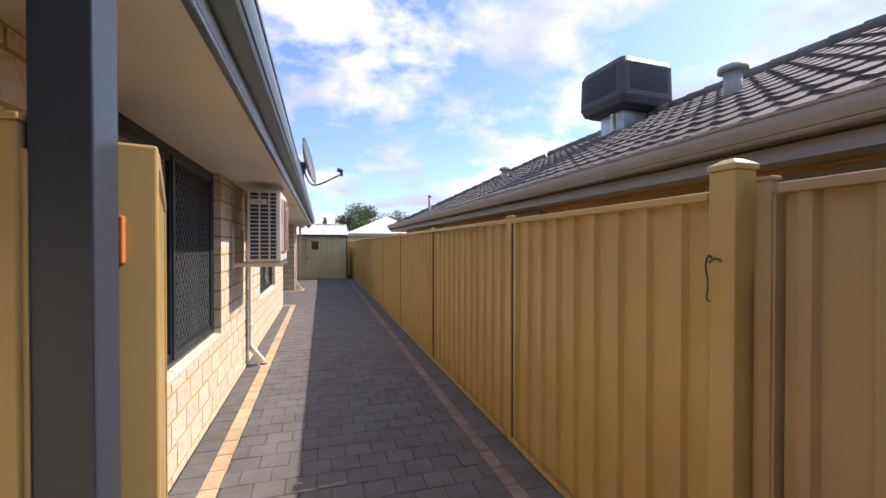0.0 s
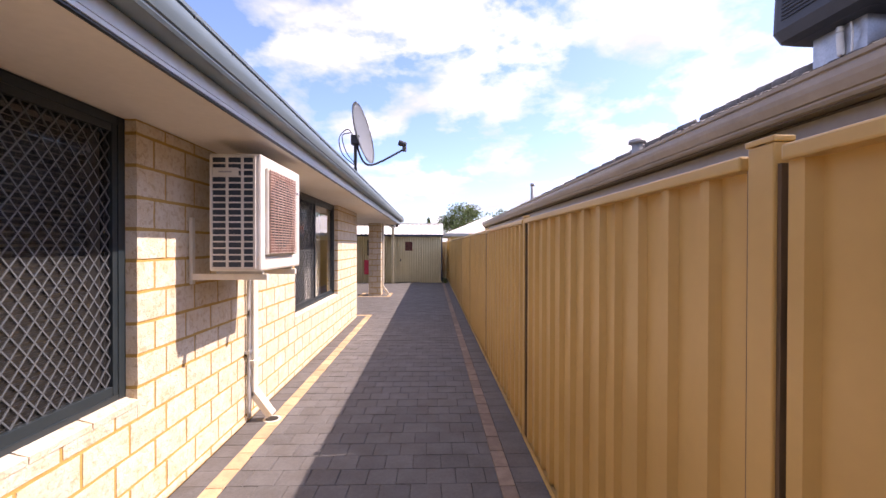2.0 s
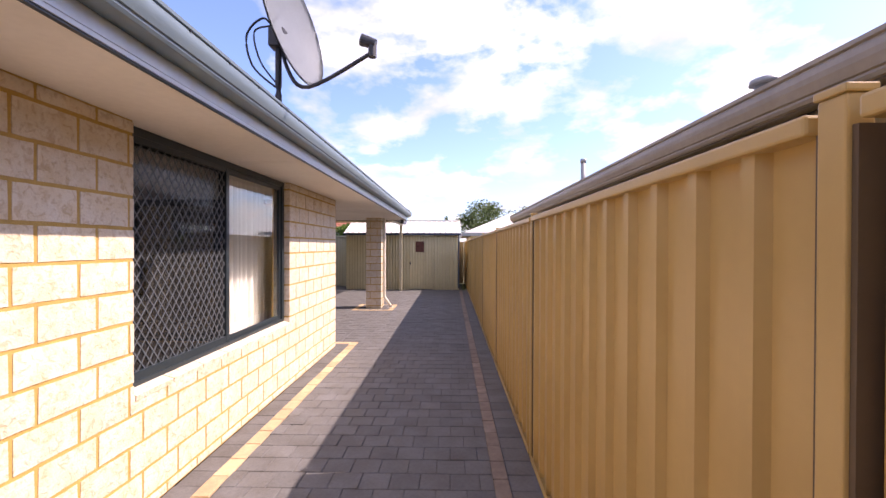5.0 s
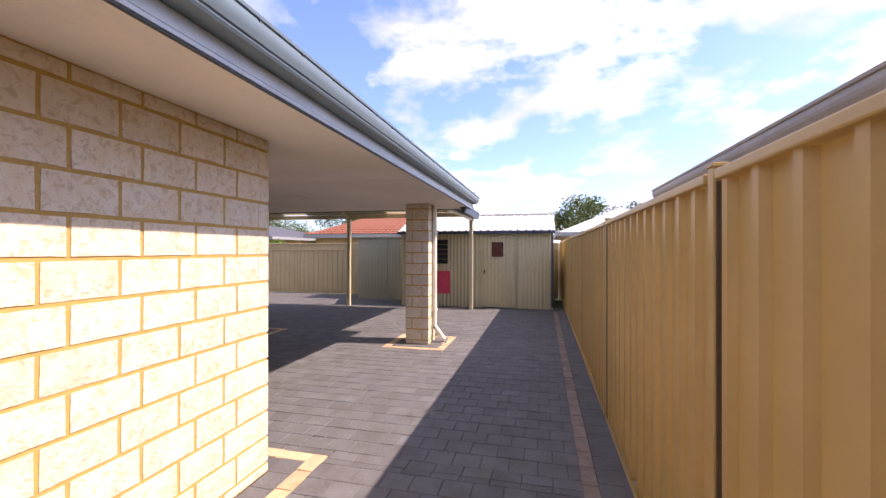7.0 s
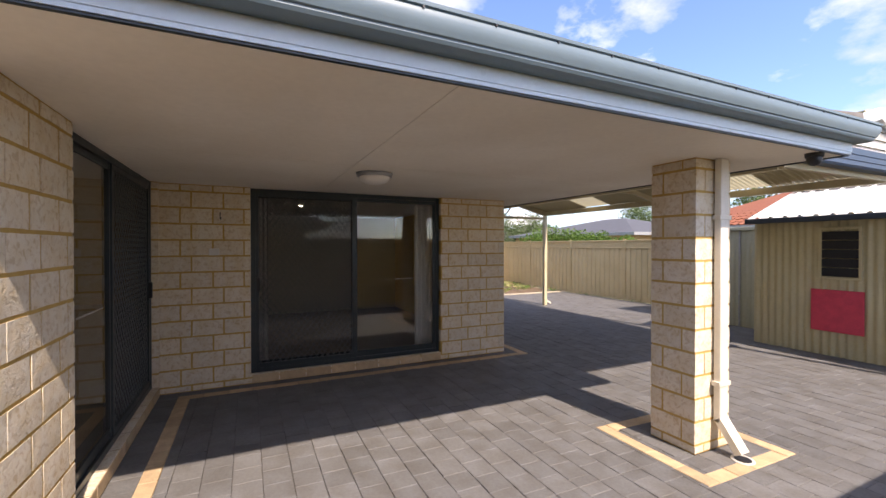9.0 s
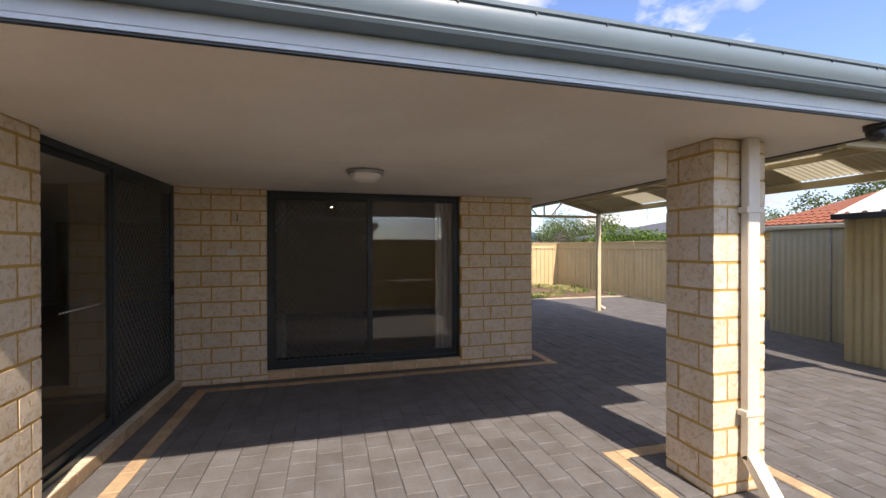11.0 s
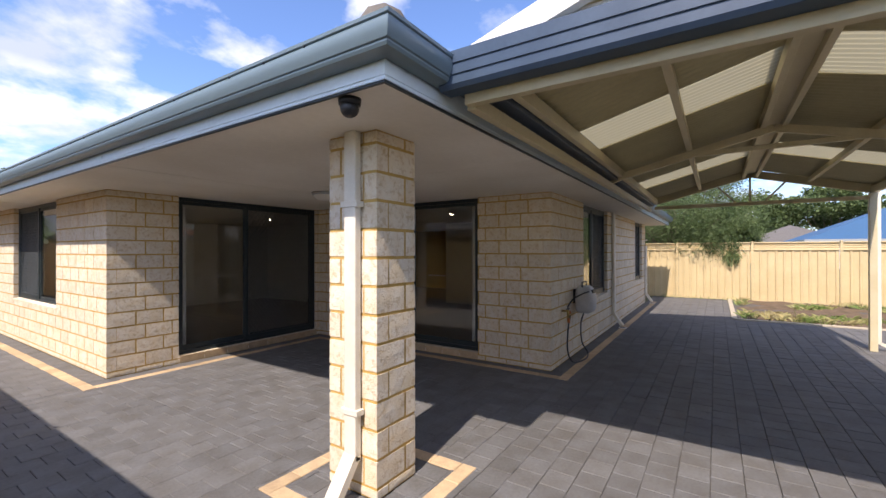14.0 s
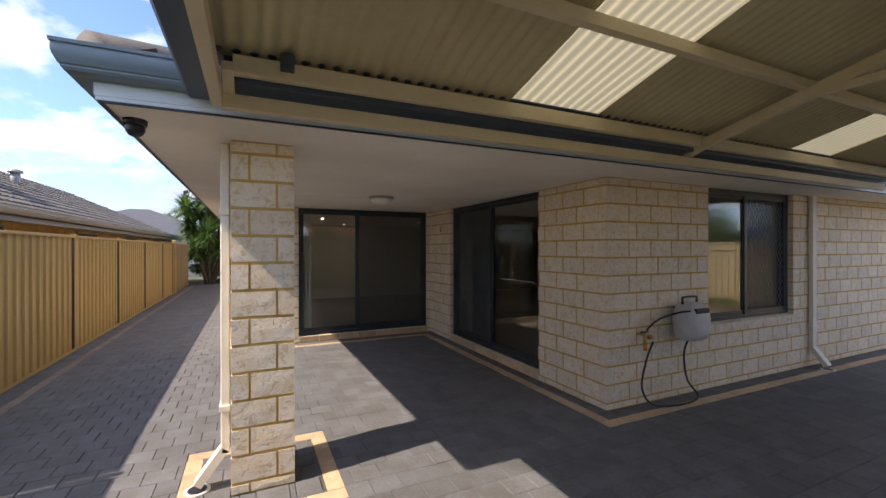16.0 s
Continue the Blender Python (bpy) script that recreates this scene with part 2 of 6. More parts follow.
for _m in (M_LEAF, M_LEAF2, M_LEAF3, M_PLUM):
    # thin leaves let some light through
    _n, _l = _m.node_tree.nodes, _m.node_tree.links
    _tr, _mx = _n.new("ShaderNodeBsdfTranslucent"), _n.new("ShaderNodeMixShader")
    _mx.inputs[0].default_value = 0.35
    _l.new(_n["Principled BSDF"].inputs["Base Color"].links[0].from_socket, _tr.inputs[0])
    _l.new(_n["Principled BSDF"].outputs[0], _mx.inputs[1])
    _l.new(_tr.outputs[0], _mx.inputs[2])
    _l.new(_mx.outputs[0], _n["Material Output"].inputs[0])
M_BARK = mat("grey_bark", (0.17, 0.13, 0.10), 0.9, vary=0.2, scale=8, bump=0.5, bump_scale=30)
M_SOIL = mat("brown_soil", (0.16, 0.105, 0.065), 0.95, vary=0.2, scale=6, bump=0.6, bump_scale=30, color2=(0.10, 0.07, 0.04))
M_GROUND = mat("dry_ground", (0.17, 0.15, 0.09), 0.95, vary=0.2, scale=0.6, color2=(0.09, 0.11, 0.045))
M_KERB = mat("limestone_kerb", (0.50, 0.43, 0.32), 0.9, vary=0.1, scale=8, bump=0.4)
M_ROOM = mat("room_paint", (0.74, 0.70, 0.62), 0.8, vary=0.03, scale=2)
M_CARPET = mat("room_carpet", (0.34, 0.30, 0.26), 0.95, vary=0.1, scale=30)
M_CURTAIN = mat("white_curtain", (0.82, 0.80, 0.76), 0.9, vary=0.04, scale=8)
M_COPPER = mat("rusty_coil", (0.30, 0.16, 0.12), 0.6, vary=0.15, scale=14, color2=(0.17, 0.075, 0.06))
M_GUARD = mat("weathered_pink_wire", (0.58, 0.44, 0.38), 0.5, vary=0.12, scale=12, color2=(0.42, 0.27, 0.22))
M_DISH = mat("grey_dish", (0.38, 0.42, 0.45), 0.4, vary=0.03, scale=6)
M_ORANGE = mat("orange_plastic", (0.62, 0.20, 0.05), 0.5, vary=0.08, scale=12)
M_BRASS = mat("brass", (0.55, 0.36, 0.12), 0.35, metal=0.8, vary=0.1, scale=20)
M_GLASS = clear("window_glass", (0.93, 0.96, 0.95), ior=1.55)
M_LAMPGLASS = mat("frosted_glass", (0.82, 0.80, 0.76), 0.35, vary=0.02, scale=5)
M_SPOT = glow("lit_downlight", (1.0, 0.86, 0.66), 25.0)
M_FLY = bpy.data.materials.new("fly_mesh")
M_FLY.use_nodes = True
_n, _l = M_FLY.node_tree.nodes, M_FLY.node_tree.links
_tr, _mx = _n.new("ShaderNodeBsdfTransparent"), _n.new("ShaderNodeMixShader")
_n["Principled BSDF"].inputs["Base Color"].default_value = (0.035, 0.035, 0.035, 1)
_n["Principled BSDF"].inputs["Roughness"].default_value = 0.8
_mx.inputs[0].default_value = 0.24
_l.new(_tr.outputs[0], _mx.inputs[1])
_l.new(_n["Principled BSDF"].outputs[0], _mx.inputs[2])
_l.new(_mx.outputs[0], _n["Material Output"].inputs[0])
M_POLY = bpy.data.materials.new("translucent_roof_sheet")
M_POLY.use_nodes = True
_n, _l = M_POLY.node_tree.nodes, M_POLY.node_tree.links
_tr, _mx = _n.new("ShaderNodeBsdfTranslucent"), _n.new("ShaderNodeMixShader")
_tr.inputs[0].default_value = (0.37, 0.33, 0.21, 1)
_n["Principled BSDF"].inputs["Base Color"].default_value = (0.72, 0.66, 0.48, 1)
_n["Principled BSDF"].inputs["Roughness"].default_value = 0.4
_mx.inputs[0].default_value = 0.62
_l.new(_n["Principled BSDF"].outputs[0], _mx.inputs[1])
_l.new(_tr.outputs[0], _mx.inputs[2])
_l.new(_mx.outputs[0], _n["Material Output"].inputs[0])


# ---- mesh helpers ----
def mesh_of(name, bm, material, smooth=False):
    me = bpy.data.meshes.new(name)
    bm.normal_update()
    bm.to_mesh(me)
    bm.free()
    me.materials.append(material)
    if smooth:
        for p in me.polygons:
            p.use_smooth = True
    return me


def part(name, bm, material, parent, label="", smooth=False):
    """One mesh object from a bmesh, under a thing or a part (or at top level, when parent is None)."""
    ob = new(name, mesh_of(name, bm, material, smooth))
    if parent is not None:
        ob.parent = parent
    if label:
        tagged(ob, label)
    return ob


def thing(name, label, category, group="", at=None, kind=""):
    ob = new(name)
    ob.empty_display_size = 0.1
    if at is not None:
        ob.matrix_basis = at
    return tagged(ob, label, category, group, kind)


def setting(name, bm, material, label, category, parent=None, smooth=False):
    return tagged(part(name, bm, material, parent, "", smooth), label, category, "", "structure")


def box(bm, x0, y0, z0, x1, y1, z1, bevel=0.0):
    r = bmesh.ops.create_cube(bm, size=1.0, matrix=Matrix.Translation(((x0 + x1) / 2, (y0 + y1) / 2, (z0 + z1) / 2)) @ Matrix.Diagonal((x1 - x0, y1 - y0, z1 - z0, 1)))
    if bevel:
        edges = list({e for v in r["verts"] for e in v.link_edges})
        bmesh.ops.bevel(bm, geom=edges, offset=bevel, segments=2, affect="EDGES", profile=0.5)
    return bm


def boxed(*dims, bevel=0.0):
    return box(bmesh.new(), *dims, bevel=bevel)


def tube(bm, a, b, r0, r1=None, seg=12, cap=True):
    a, b = Vector(a), Vector(b)
    d = b - a
    m = Matrix.Translation((a + b) / 2) @ d.to_track_quat("Z", "Y").to_matrix().to_4x4()
    bmesh.ops.create_cone(bm, cap_ends=cap, segments=seg, radius1=r0, radius2=r0 if r1 is None else r1, depth=d.length, matrix=m)
    return bm


def pipe_along(bm, pts, r, seg=8):
    """A round hose through points, smoothed."""
    pts = [Vector(p) for p in pts]
    fine = []
    for i in range(len(pts) - 1):
        p0, p1, p2, p3 = pts[max(0, i - 1)], pts[i], pts[i + 1], pts[min(len(pts) - 1, i + 2)]
        for k in range(6):
            t = k / 6
            fine.append(0.5 * ((2 * p1) + (p2 - p0) * t + (2 * p0 - 5 * p1 + 4 * p2 - p3) * t * t + (3 * p1 - p0 - 3 * p2 + p3) * t ** 3))
    fine.append(pts[-1])
    rings = []
    for i, p in enumerate(fine):
        d = (fine[min(i + 1, len(fine) - 1)] - fine[max(i - 1, 0)]).normalized()
        q = d.to_track_quat("Z", "Y")
        rings.append([bm.verts.new(p + q @ Vector((r * math.cos(a), r * math.sin(a), 0))) for a in (2 * math.pi * k / seg for k in range(seg))])
    for a, b in zip(rings, rings[1:]):
        for k in range(seg):
            bm.faces.new((a[k], a[(k + 1) % seg], b[(k + 1) % seg], b[k]))
    bm.faces.new(rings[0][::-1])
    bm.faces.new(rings[-1])
    return bm


def sweep(bm, profile, start, end, side, up=(0, 0, 1)):
    """A closed profile of (out, up) pairs drawn straight from start to end; out goes along side."""
    start, end, side, up = Vector(start), Vector(end), Vector(side), Vector(up)
    ra = [bm.verts.new(start + side * a + up * b) for a, b in profile]
    rb = [bm.verts.new(end + side * a + up * b) for a, b in profile]
    n = len(profile)
    for k in range(n):
        bm.faces.new((ra[k], ra[(k + 1) % n], rb[(k + 1) % n], rb[k]))
    bm.faces.new(ra[::-1])
    bm.faces.new(rb)
    bmesh.ops.recalc_face_normals(bm, faces=bm.faces)
    return bm


def ribbed(bm, origin, along, up, out, length, height, pitch, depth, shape="trap", thick=0.0, fold=0.0):
    """A profiled steel sheet: ribs run along up, the profile along 'along'."""
    origin, along, up, out = Vector(origin), Vector(along).normalized(), Vector(up).normalized(), Vector(out).normalized()
    pts, x = [], 0.0
    if shape == "trap":
        steps = ((0.0, 0.0), (0.62, 0.0), (0.69, 1.0), (0.89, 1.0), (0.96, 0.0))
    else:
        steps = tuple((k / 6, 0.5 - 0.5 * math.cos(2 * math.pi * k / 6)) for k in range(6))
    n = math.ceil(length / pitch)
    for i in range(n + 1):
        for f, d in steps:
            x = (i + f) * pitch
            if x <= length:
                pts.append((x, d * depth))
    pts.append((length, 0.0))
    if fold:
        pts = [(0.0, -fold)] + pts + [(length + 0.0005, -fold)]
    lo = [bm.verts.new(origin + along * x + out * d) for x, d in pts]
    hi = [bm.verts.new(origin + along * x + out * d + up * height) for x, d in pts]
    for k in range(len(pts) - 1):
        bm.faces.new((lo[k], lo[k + 1], hi[k + 1], hi[k]))
    if thick:
        bmesh.ops.solidify(bm, geom=bm.faces, thickness=thick)
    return bm


class Bag:
    """Gathers many transformed copies of small meshes into one mesh."""

    def __init__(self):
        self.v, self.f = [], []

    def add(self, verts, faces, m=None):
        k = len(self.v)
        self.v.extend([tuple(m @ Vector(p)) for p in verts] if m is not None else verts)
        self.f.extend([tuple(i + k for i in f) for f in faces])

    def mesh(self, name, material, smooth=False):
        me = bpy.data.meshes.new(name)
        me.from_pydata(self.v, [], self.f)
        me.materials.append(material)
        if smooth:
            for p in me.polygons:
                p.use_smooth = True
        me.update()
        return me


def bag_part(name, bag, material, parent, label="", smooth=False, kind="stuff"):
    ob = new(name, bag.mesh(name, material, smooth))
    if parent is not None:
        ob.parent = parent
    return tagged(ob, label, "", "", kind)


rnd = random.Random(7)

# ---- brick walls ----
YB = 4.23
COURSE, JOINT, BASE, SOFFIT, DEPTH = 0.172, 0.019, 0.068, 2.21, 0.10


def brick_form(length, height, depth=DEPTH, seed=0, rough=0.0007):
    """A rock-faced brick: local x along the wall, y outwards, z up."""
    r = random.Random(seed)
    nx, nz = max(1, round(length / 0.062)), 2
    nx = min(nx, 5)
    verts, faces = [], []
    for j in range(nz + 1):
        for i in range(nx + 1):
            edge = i in (0, nx) or j in (0, nz)
            y = -0.001 - r.random() * 0.0015 if edge else r.random() * rough
            jx = (r.random() - 0.5) * 0.003 if edge else (r.random() - 0.5) * 0.008
            verts.append((length * i / nx + jx, y, height * j / nz + (r.random() - 0.5) * 0.003))
    w = nx + 1
    for j in range(nz):
        for i in range(nx):
            faces.append((j * w + i + 1, j * w + i, (j + 1) * w + i, (j + 1) * w + i + 1))
    ring = [i for i in range(w)] + [j * w + nx for j in range(1, nz + 1)] + [nz * w + i for i in range(nx - 1, -1, -1)] + [j * w for j in range(nz - 1, 0, -1)]
    k = len(verts)
    for i in ring:
        x, _, z = verts[i]
        verts.append((length * round(x / length * nx) / nx, -depth, height * round(z / height * nz) / nz))
    for a in range(len(ring)):
        b = (a + 1) % len(ring)
        faces.append((ring[a], ring[b], k + b, k + a))
    return verts, faces


BRICK_MESHES = {}


def brick_mesh(length, height, seed):
    key = (round(length, 3), round(height, 3), seed)
    if key not in BRICK_MESHES:
        me = bpy.data.meshes.new("brick")
        v, f = brick_form(key[0], key[1], seed=seed + int(length * 1000))
        me.from_pydata(v, [], f)
        me.materials.append(M_BRICK)
        me.update()
        BRICK_MESHES[key] = me
    return BRICK_MESHES[key]


def cut(rect, holes):
    """A rectangle (s0, z0, s1, z1) less the holes."""
    rects = [rect]
    for h in holes:
        left = []
        for s0, z0, s1, z1 in rects:
            if s1 <= h[0] or s0 >= h[2] or z1 <= h[1] or z0 >= h[3]:
                left.append((s0, z0, s1, z1))
                continue
            if s0 < h[0]:
                left.append((s0, z0, h[0], z1))
            if s1 > h[2]:
                left.append((h[2], z0, s1, z1))
            m0, m1 = max(s0, h[0]), min(s1, h[2])
            if z0 < h[1]:
                left.append((m0, z0, m1, h[1]))
            if z1 > h[3]:
                left.append((m0, h[3], m1, z1))
        rects = left
    return rects


PENDING = []


def brick_wall(name, p0, out, length, holes, anchor, parity, label, near, corner2=False, thick=0.20):
    """A wall of rock-faced bricks in recessed mortar. s runs along out x up from p0; bond laid from the anchored corner.
    near: the stretch of s whose bricks are parts of their own."""
    out = Vector(out)
    u = out.cross(Vector((0, 0, 1)))
    frame_m = Matrix.Translation(p0) @ Matrix((u, out, (0, 0, 1))).transposed().to_4x4()
    bm = bmesh.new()
    big = [(h[0] - 0.004, h[1] - 0.004 if h[1] > 0.01 else h[1], h[2] + 0.004, h[3] + 0.004) for h in holes]
    lo = 0.0 if anchor == "end" and not corner2 else 0.008
    hi = length if anchor == "start" and not corner2 else length - 0.008
    xs = sorted({lo, hi, *[v for h in big for v in (h[0], h[2])]})
    zs = sorted({0.0, SOFFIT, *[v for h in big for v in (h[1], h[3])]})
    for a, b in zip(xs, xs[1:]):
        for c, d in zip(zs, zs[1:]):
            if not any(h[0] < (a + b) / 2 < h[2] and h[1] < (c + d) / 2 < h[3] for h in big) and d <= SOFFIT + 1e-6:
                box(bm, a, -thick, c, b, -0.003, d)
    wall = setting(name, bm, M_MORTAR, label, "wall")
    wall.matrix_basis = frame_m
    PENDING.append((wall, length, holes, anchor, parity, near, corner2))
    return wall


def lay_bricks():
    for wall, length, holes, anchor, parity, near, corner2 in PENDING:
        rest = Bag()
        rows = [(0.0, BASE)] + [(BASE + COURSE * k, BASE + COURSE * (k + 1)) for k in range(12)] + [(BASE + COURSE * 12, SOFFIT)]
        made = 0
        for i, (z0, z1) in enumerate(rows):
            odd = (i + parity) % 2
            s = 0.102 if odd else 0.0
            cells = []
            while s < length:
                e = min(s + 0.286, length - (0.102 if corner2 and not odd else 0.0))
                if e - s > 0.012:
                    cells.append((s, e))
                s += 0.304
            for a, b in cells:
                if anchor == "end":
                    a, b = length - b, length - a
                for s0, c, s1, d in cut((a, z0 + JOINT / 2, b, z1 - JOINT / 2), holes):
                    if s1 - s0 < 0.012 or d - c < 0.02:
                        continue
                    seed = rnd.randrange(4)
                    m = Matrix.Translation((s0, 0.0015 + rnd.random() * 0.002, c))
                    if near[0] <= s0 <= near[1] and made < 300:
                        ob = new("brick", brick_mesh(s1 - s0, d - c, seed))
                        ob.parent = wall
                        ob.matrix_basis = m
                        made += 1
                    else:
                        v, f = brick_form(s1 - s0, d - c, seed=rnd.randrange(1000))
                        rest.add(v, f, m)
        if rest.v:
            bag_part("brickwork", rest, M_BRICK, wall)


# ---- ground and paving ----
g = bmesh.new()
bmesh.ops.create_grid(g, x_segments=8, y_segments=8, size=400)
for v in g.verts:
    v.co.z = -0.06
setting("ground", g, M_GROUND, "dry sandy ground with patches of grass", "ground")
PLX, PLY = 0.194, 0.184


def paver_form(a, b, seed=0):
    r = random.Random(seed)
    t = [(r.random() - 0.5) * 0.003 for _ in range(4)]
    e = 0.003
    verts = [(e, e, t[0]), (a - e, e, t[1]), (a - e, b - e, t[2]), (e, b - e, t[3]), (0, 0, -0.004), (a, 0, -0.004), (a, b, -0.004), (0, b, -0.004), (0, 0, -0.04), (a, 0, -0.04), (a, b, -0.04), (0, b, -0.04)]
    faces = [(0, 1, 2, 3)]
    for k in range(4):
        n = (k + 1) % 4
        faces += [(4 + k, 4 + n, n, k), (8 + k, 8 + n, 4 + n, 4 + k)]
    return verts, faces


PAVER_MESHES = {}


def paver_mesh(a, b, seed, material):
    key = (round(a, 3), round(b, 3), seed, material.name)
    if key not in PAVER_MESHES:
        me = bpy.data.meshes.new("paver")
        v, f = paver_form(key[0], key[1], seed)
        me.from_pydata(v, [], f)
        me.materials.append(material)
        me.update()
        PAVER_MESHES[key] = me
    return PAVER_MESHES[key]


# plan of the borders: (x0, y0, x1, y1), one paver wide
BORDERS = [
    ("passage", 0.175, -9.9, 0.285, 0.29, M_BORDER),
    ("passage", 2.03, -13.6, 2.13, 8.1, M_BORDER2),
    ("passage", -2.858, 0.18, 0.173, 0.29, M_BORDER),
    ("alfresco", -2.968, 0.18, -2.860, 4.383, M_BORDER),
    ("patio", -11.5, 4.385, -2.86, 4.493, M_BORDER),
    ("alfresco", -0.613, 3.53, 0.355, 3.638, M_BORDER),
    ("alfresco", -0.613, 4.442, 0.355, 4.55, M_BORDER),
    ("alfresco", -0.613, 3.64, -0.505, 4.44, M_BORDER),
    ("alfresco", 0.247, 3.64, 0.355, 4.44, M_BORDER),
]
AREAS = {
    "passage": [(0.0, -13.6, 0.175, 0.18), (0.175, -13.6, 2.13, 0.25), (2.13, -13.6, 2.33, 8.1)],
    "alfresco": [(-3.1, 0.0, -2.968, YB), (-2.968, 0.0, 0.0, 4.6), (0.0, 0.25, 2.13, 4.6)],
    "patio": [(-13.1, 4.6, 2.13, 10.5), (-13.1, YB, -2.968, 4.6), (2.13, 8.1, 2.33, 10.5)],
}
NEAR = {"passage": (0.0, -5.2, 2.33, 0.0), "alfresco": (-1.2, 0.4, 1.9, 4.6), "patio": (-2.0, 4.6, 1.4, 8.1)}
HOLES = [b[1:5] for b in BORDERS] + [(-0.325, 3.835, 0.05, 4.245), (-13.2, 6.3, -9.0, 10.6)]
FLOORS = {}
for zone, rects in AREAS.items():
    bm = bmesh.new()
    for x0, y0, x1, y1 in rects:
        box(bm, x0, y0, -0.055, x1, y1, -0.010)
    FLOORS[zone] = setting("floor_" + zone, bm, M_SAND, "charcoal concrete pavers laid in running rows with apricot border bricks", "paving")


def lay_pavers():
    for zone, rects in AREAS.items():
        rest, counts = Bag(), 0
        n0 = NEAR[zone]
        for x0, y0, x1, y1 in rects:
            j0, j1 = math.floor(y0 / PLY), math.ceil(y1 / PLY)
            for j in range(j0, j1):
                shift = (j % 2) * PLX / 2 + rnd.random() * 0.01
                wide = x1 - x0 if x1 - x0 < 0.26 else PLX
                shift = 0.0 if wide < 0.26 and wide != PLX else shift
                i0, i1 = (0, 1) if wide != PLX else (math.floor((x0 - shift) / PLX), math.ceil((x1 - shift) / PLX))
                for i in range(i0, i1):
                    xa = x0 if wide != PLX else i * PLX + shift
                    a = (max(x0, xa), max(y0, j * PLY), min(x1, xa + wide), min(y1, (j + 1) * PLY))
                    if a[2] - a[0] < 0.02 or a[3] - a[1] < 0.02:
                        continue
                    for c in cut(a, HOLES):
                        w, h = c[2] - c[0] - 0.003, c[3] - c[1] - 0.003
                        if w < 0.02 or h < 0.02:
                            continue
                        m = Matrix.Translation((c[0] + 0.0025, c[1] + 0.0025, -0.001 + rnd.random() * 0.003))
                        if n0[0] < c[0] < n0[2] and n0[1] < c[1] < n0[3] and counts < 300:
                            ob = new("paver", paver_mesh(w, h, rnd.randrange(3), M_PAVER))
                            ob.parent, ob.matrix_basis = FLOORS[zone], m
                            counts += 1
                        else:
                            v, f = paver_form(w, h, rnd.randrange(999))
                            rest.add(v, f, m)
        bag_part("paving", rest, M_PAVER, FLOORS[zone])
        made = 0
        extra = {}
        for z, x0, y0, x1, y1, material in BORDERS:
            if z != zone:
                continue
            along_x = x1 - x0 > y1 - y0
            length = x1 - x0 if along_x else y1 - y0
            n = max(1, round(length / 0.228))
            for k in range(n):
                s, e = length * k / n, length * (k + 1) / n - 0.004
                w, h, px, py = (e - s, y1 - y0, x0 + s, y0) if along_x else (x1 - x0, e - s, x0, y0 + s)
                m = Matrix.Translation((px, py, 0.001 + rnd.random() * 0.003))
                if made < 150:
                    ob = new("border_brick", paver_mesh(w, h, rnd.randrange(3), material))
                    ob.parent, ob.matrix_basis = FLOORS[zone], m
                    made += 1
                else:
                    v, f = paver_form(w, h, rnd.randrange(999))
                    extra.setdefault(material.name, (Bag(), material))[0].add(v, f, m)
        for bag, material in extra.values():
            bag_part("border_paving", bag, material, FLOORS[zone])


# ---- house walls ----
# openings as (s0, z0, s1, z1) along each wall
W1, W2 = (6.62, 0.69, 8.80, SOFFIT - 0.003), (1.795, 0.69, 4.01, SOFFIT - 0.003)
wall_side = brick_wall("wall_side", (0, 0, 0), (1, 0, 0), 14.0, [W1, W2], "start", 1, "cream rock-faced brick wall with yellow mortar", (0, 6.9))
D1 = (3.1 - 3.045, 0.10, 3.1 - 0.78, SOFFIT - 0.003)
wall_return = brick_wall("wall_return", (-3.1, 0, 0), (0, 1, 0), 3.1, [D1], "end", 0, "cream rock-faced brick wall beside a sliding door", (0, 3.1))
D2 = (YB - 3.21, 0.10, YB - 0.86, SOFFIT - 0.003)
wall_alfresco = brick_wall("wall_alfresco", (-3.1, YB, 0), (1, 0, 0), YB, [D2], "start", 0, "cream rock-faced brick wall round a sliding door", (0, 4.3))
W3 = (11.2 - 6.28, 0.70, 11.2 - 4.60, SOFFIT - 0.003)
W4 = (11.2 - 10.6, 0.70, 11.2 - 9.42, SOFFIT - 0.003)
wall_rear = brick_wall("wall_rear", (-11.2, YB, 0), (0, 1, 0), 8.1, [(W3[0], *W3[1:]), (W4[0], *W4[1:])], "end", 1, "cream rock-faced brick rear wall with two windows", (1.8, 8.1))
bm = bmesh.new()
box(bm, -11.2, -14.0, 0, -11.0, YB - 0.21, SOFFIT)
box(bm, -11.0, -14.0, 0, -0.2, -13.8, SOFFIT)
setting("wall_far", bm, M_MORTAR, "plain outer wall closing the house", "wall")

# the pier: four bricks to a course, turned course by course
pier = thing("brick_pier", "cream rock-faced square brick pier carrying the alfresco roof", "pier", at=pose(-0.325, 3.835, 0))
PA, PB = 0.375, 0.41
part("core", boxed(0.005, 0.005, 0, PA - 0.005, PB - 0.005, SOFFIT), M_MORTAR, pier, "yellow mortar core")


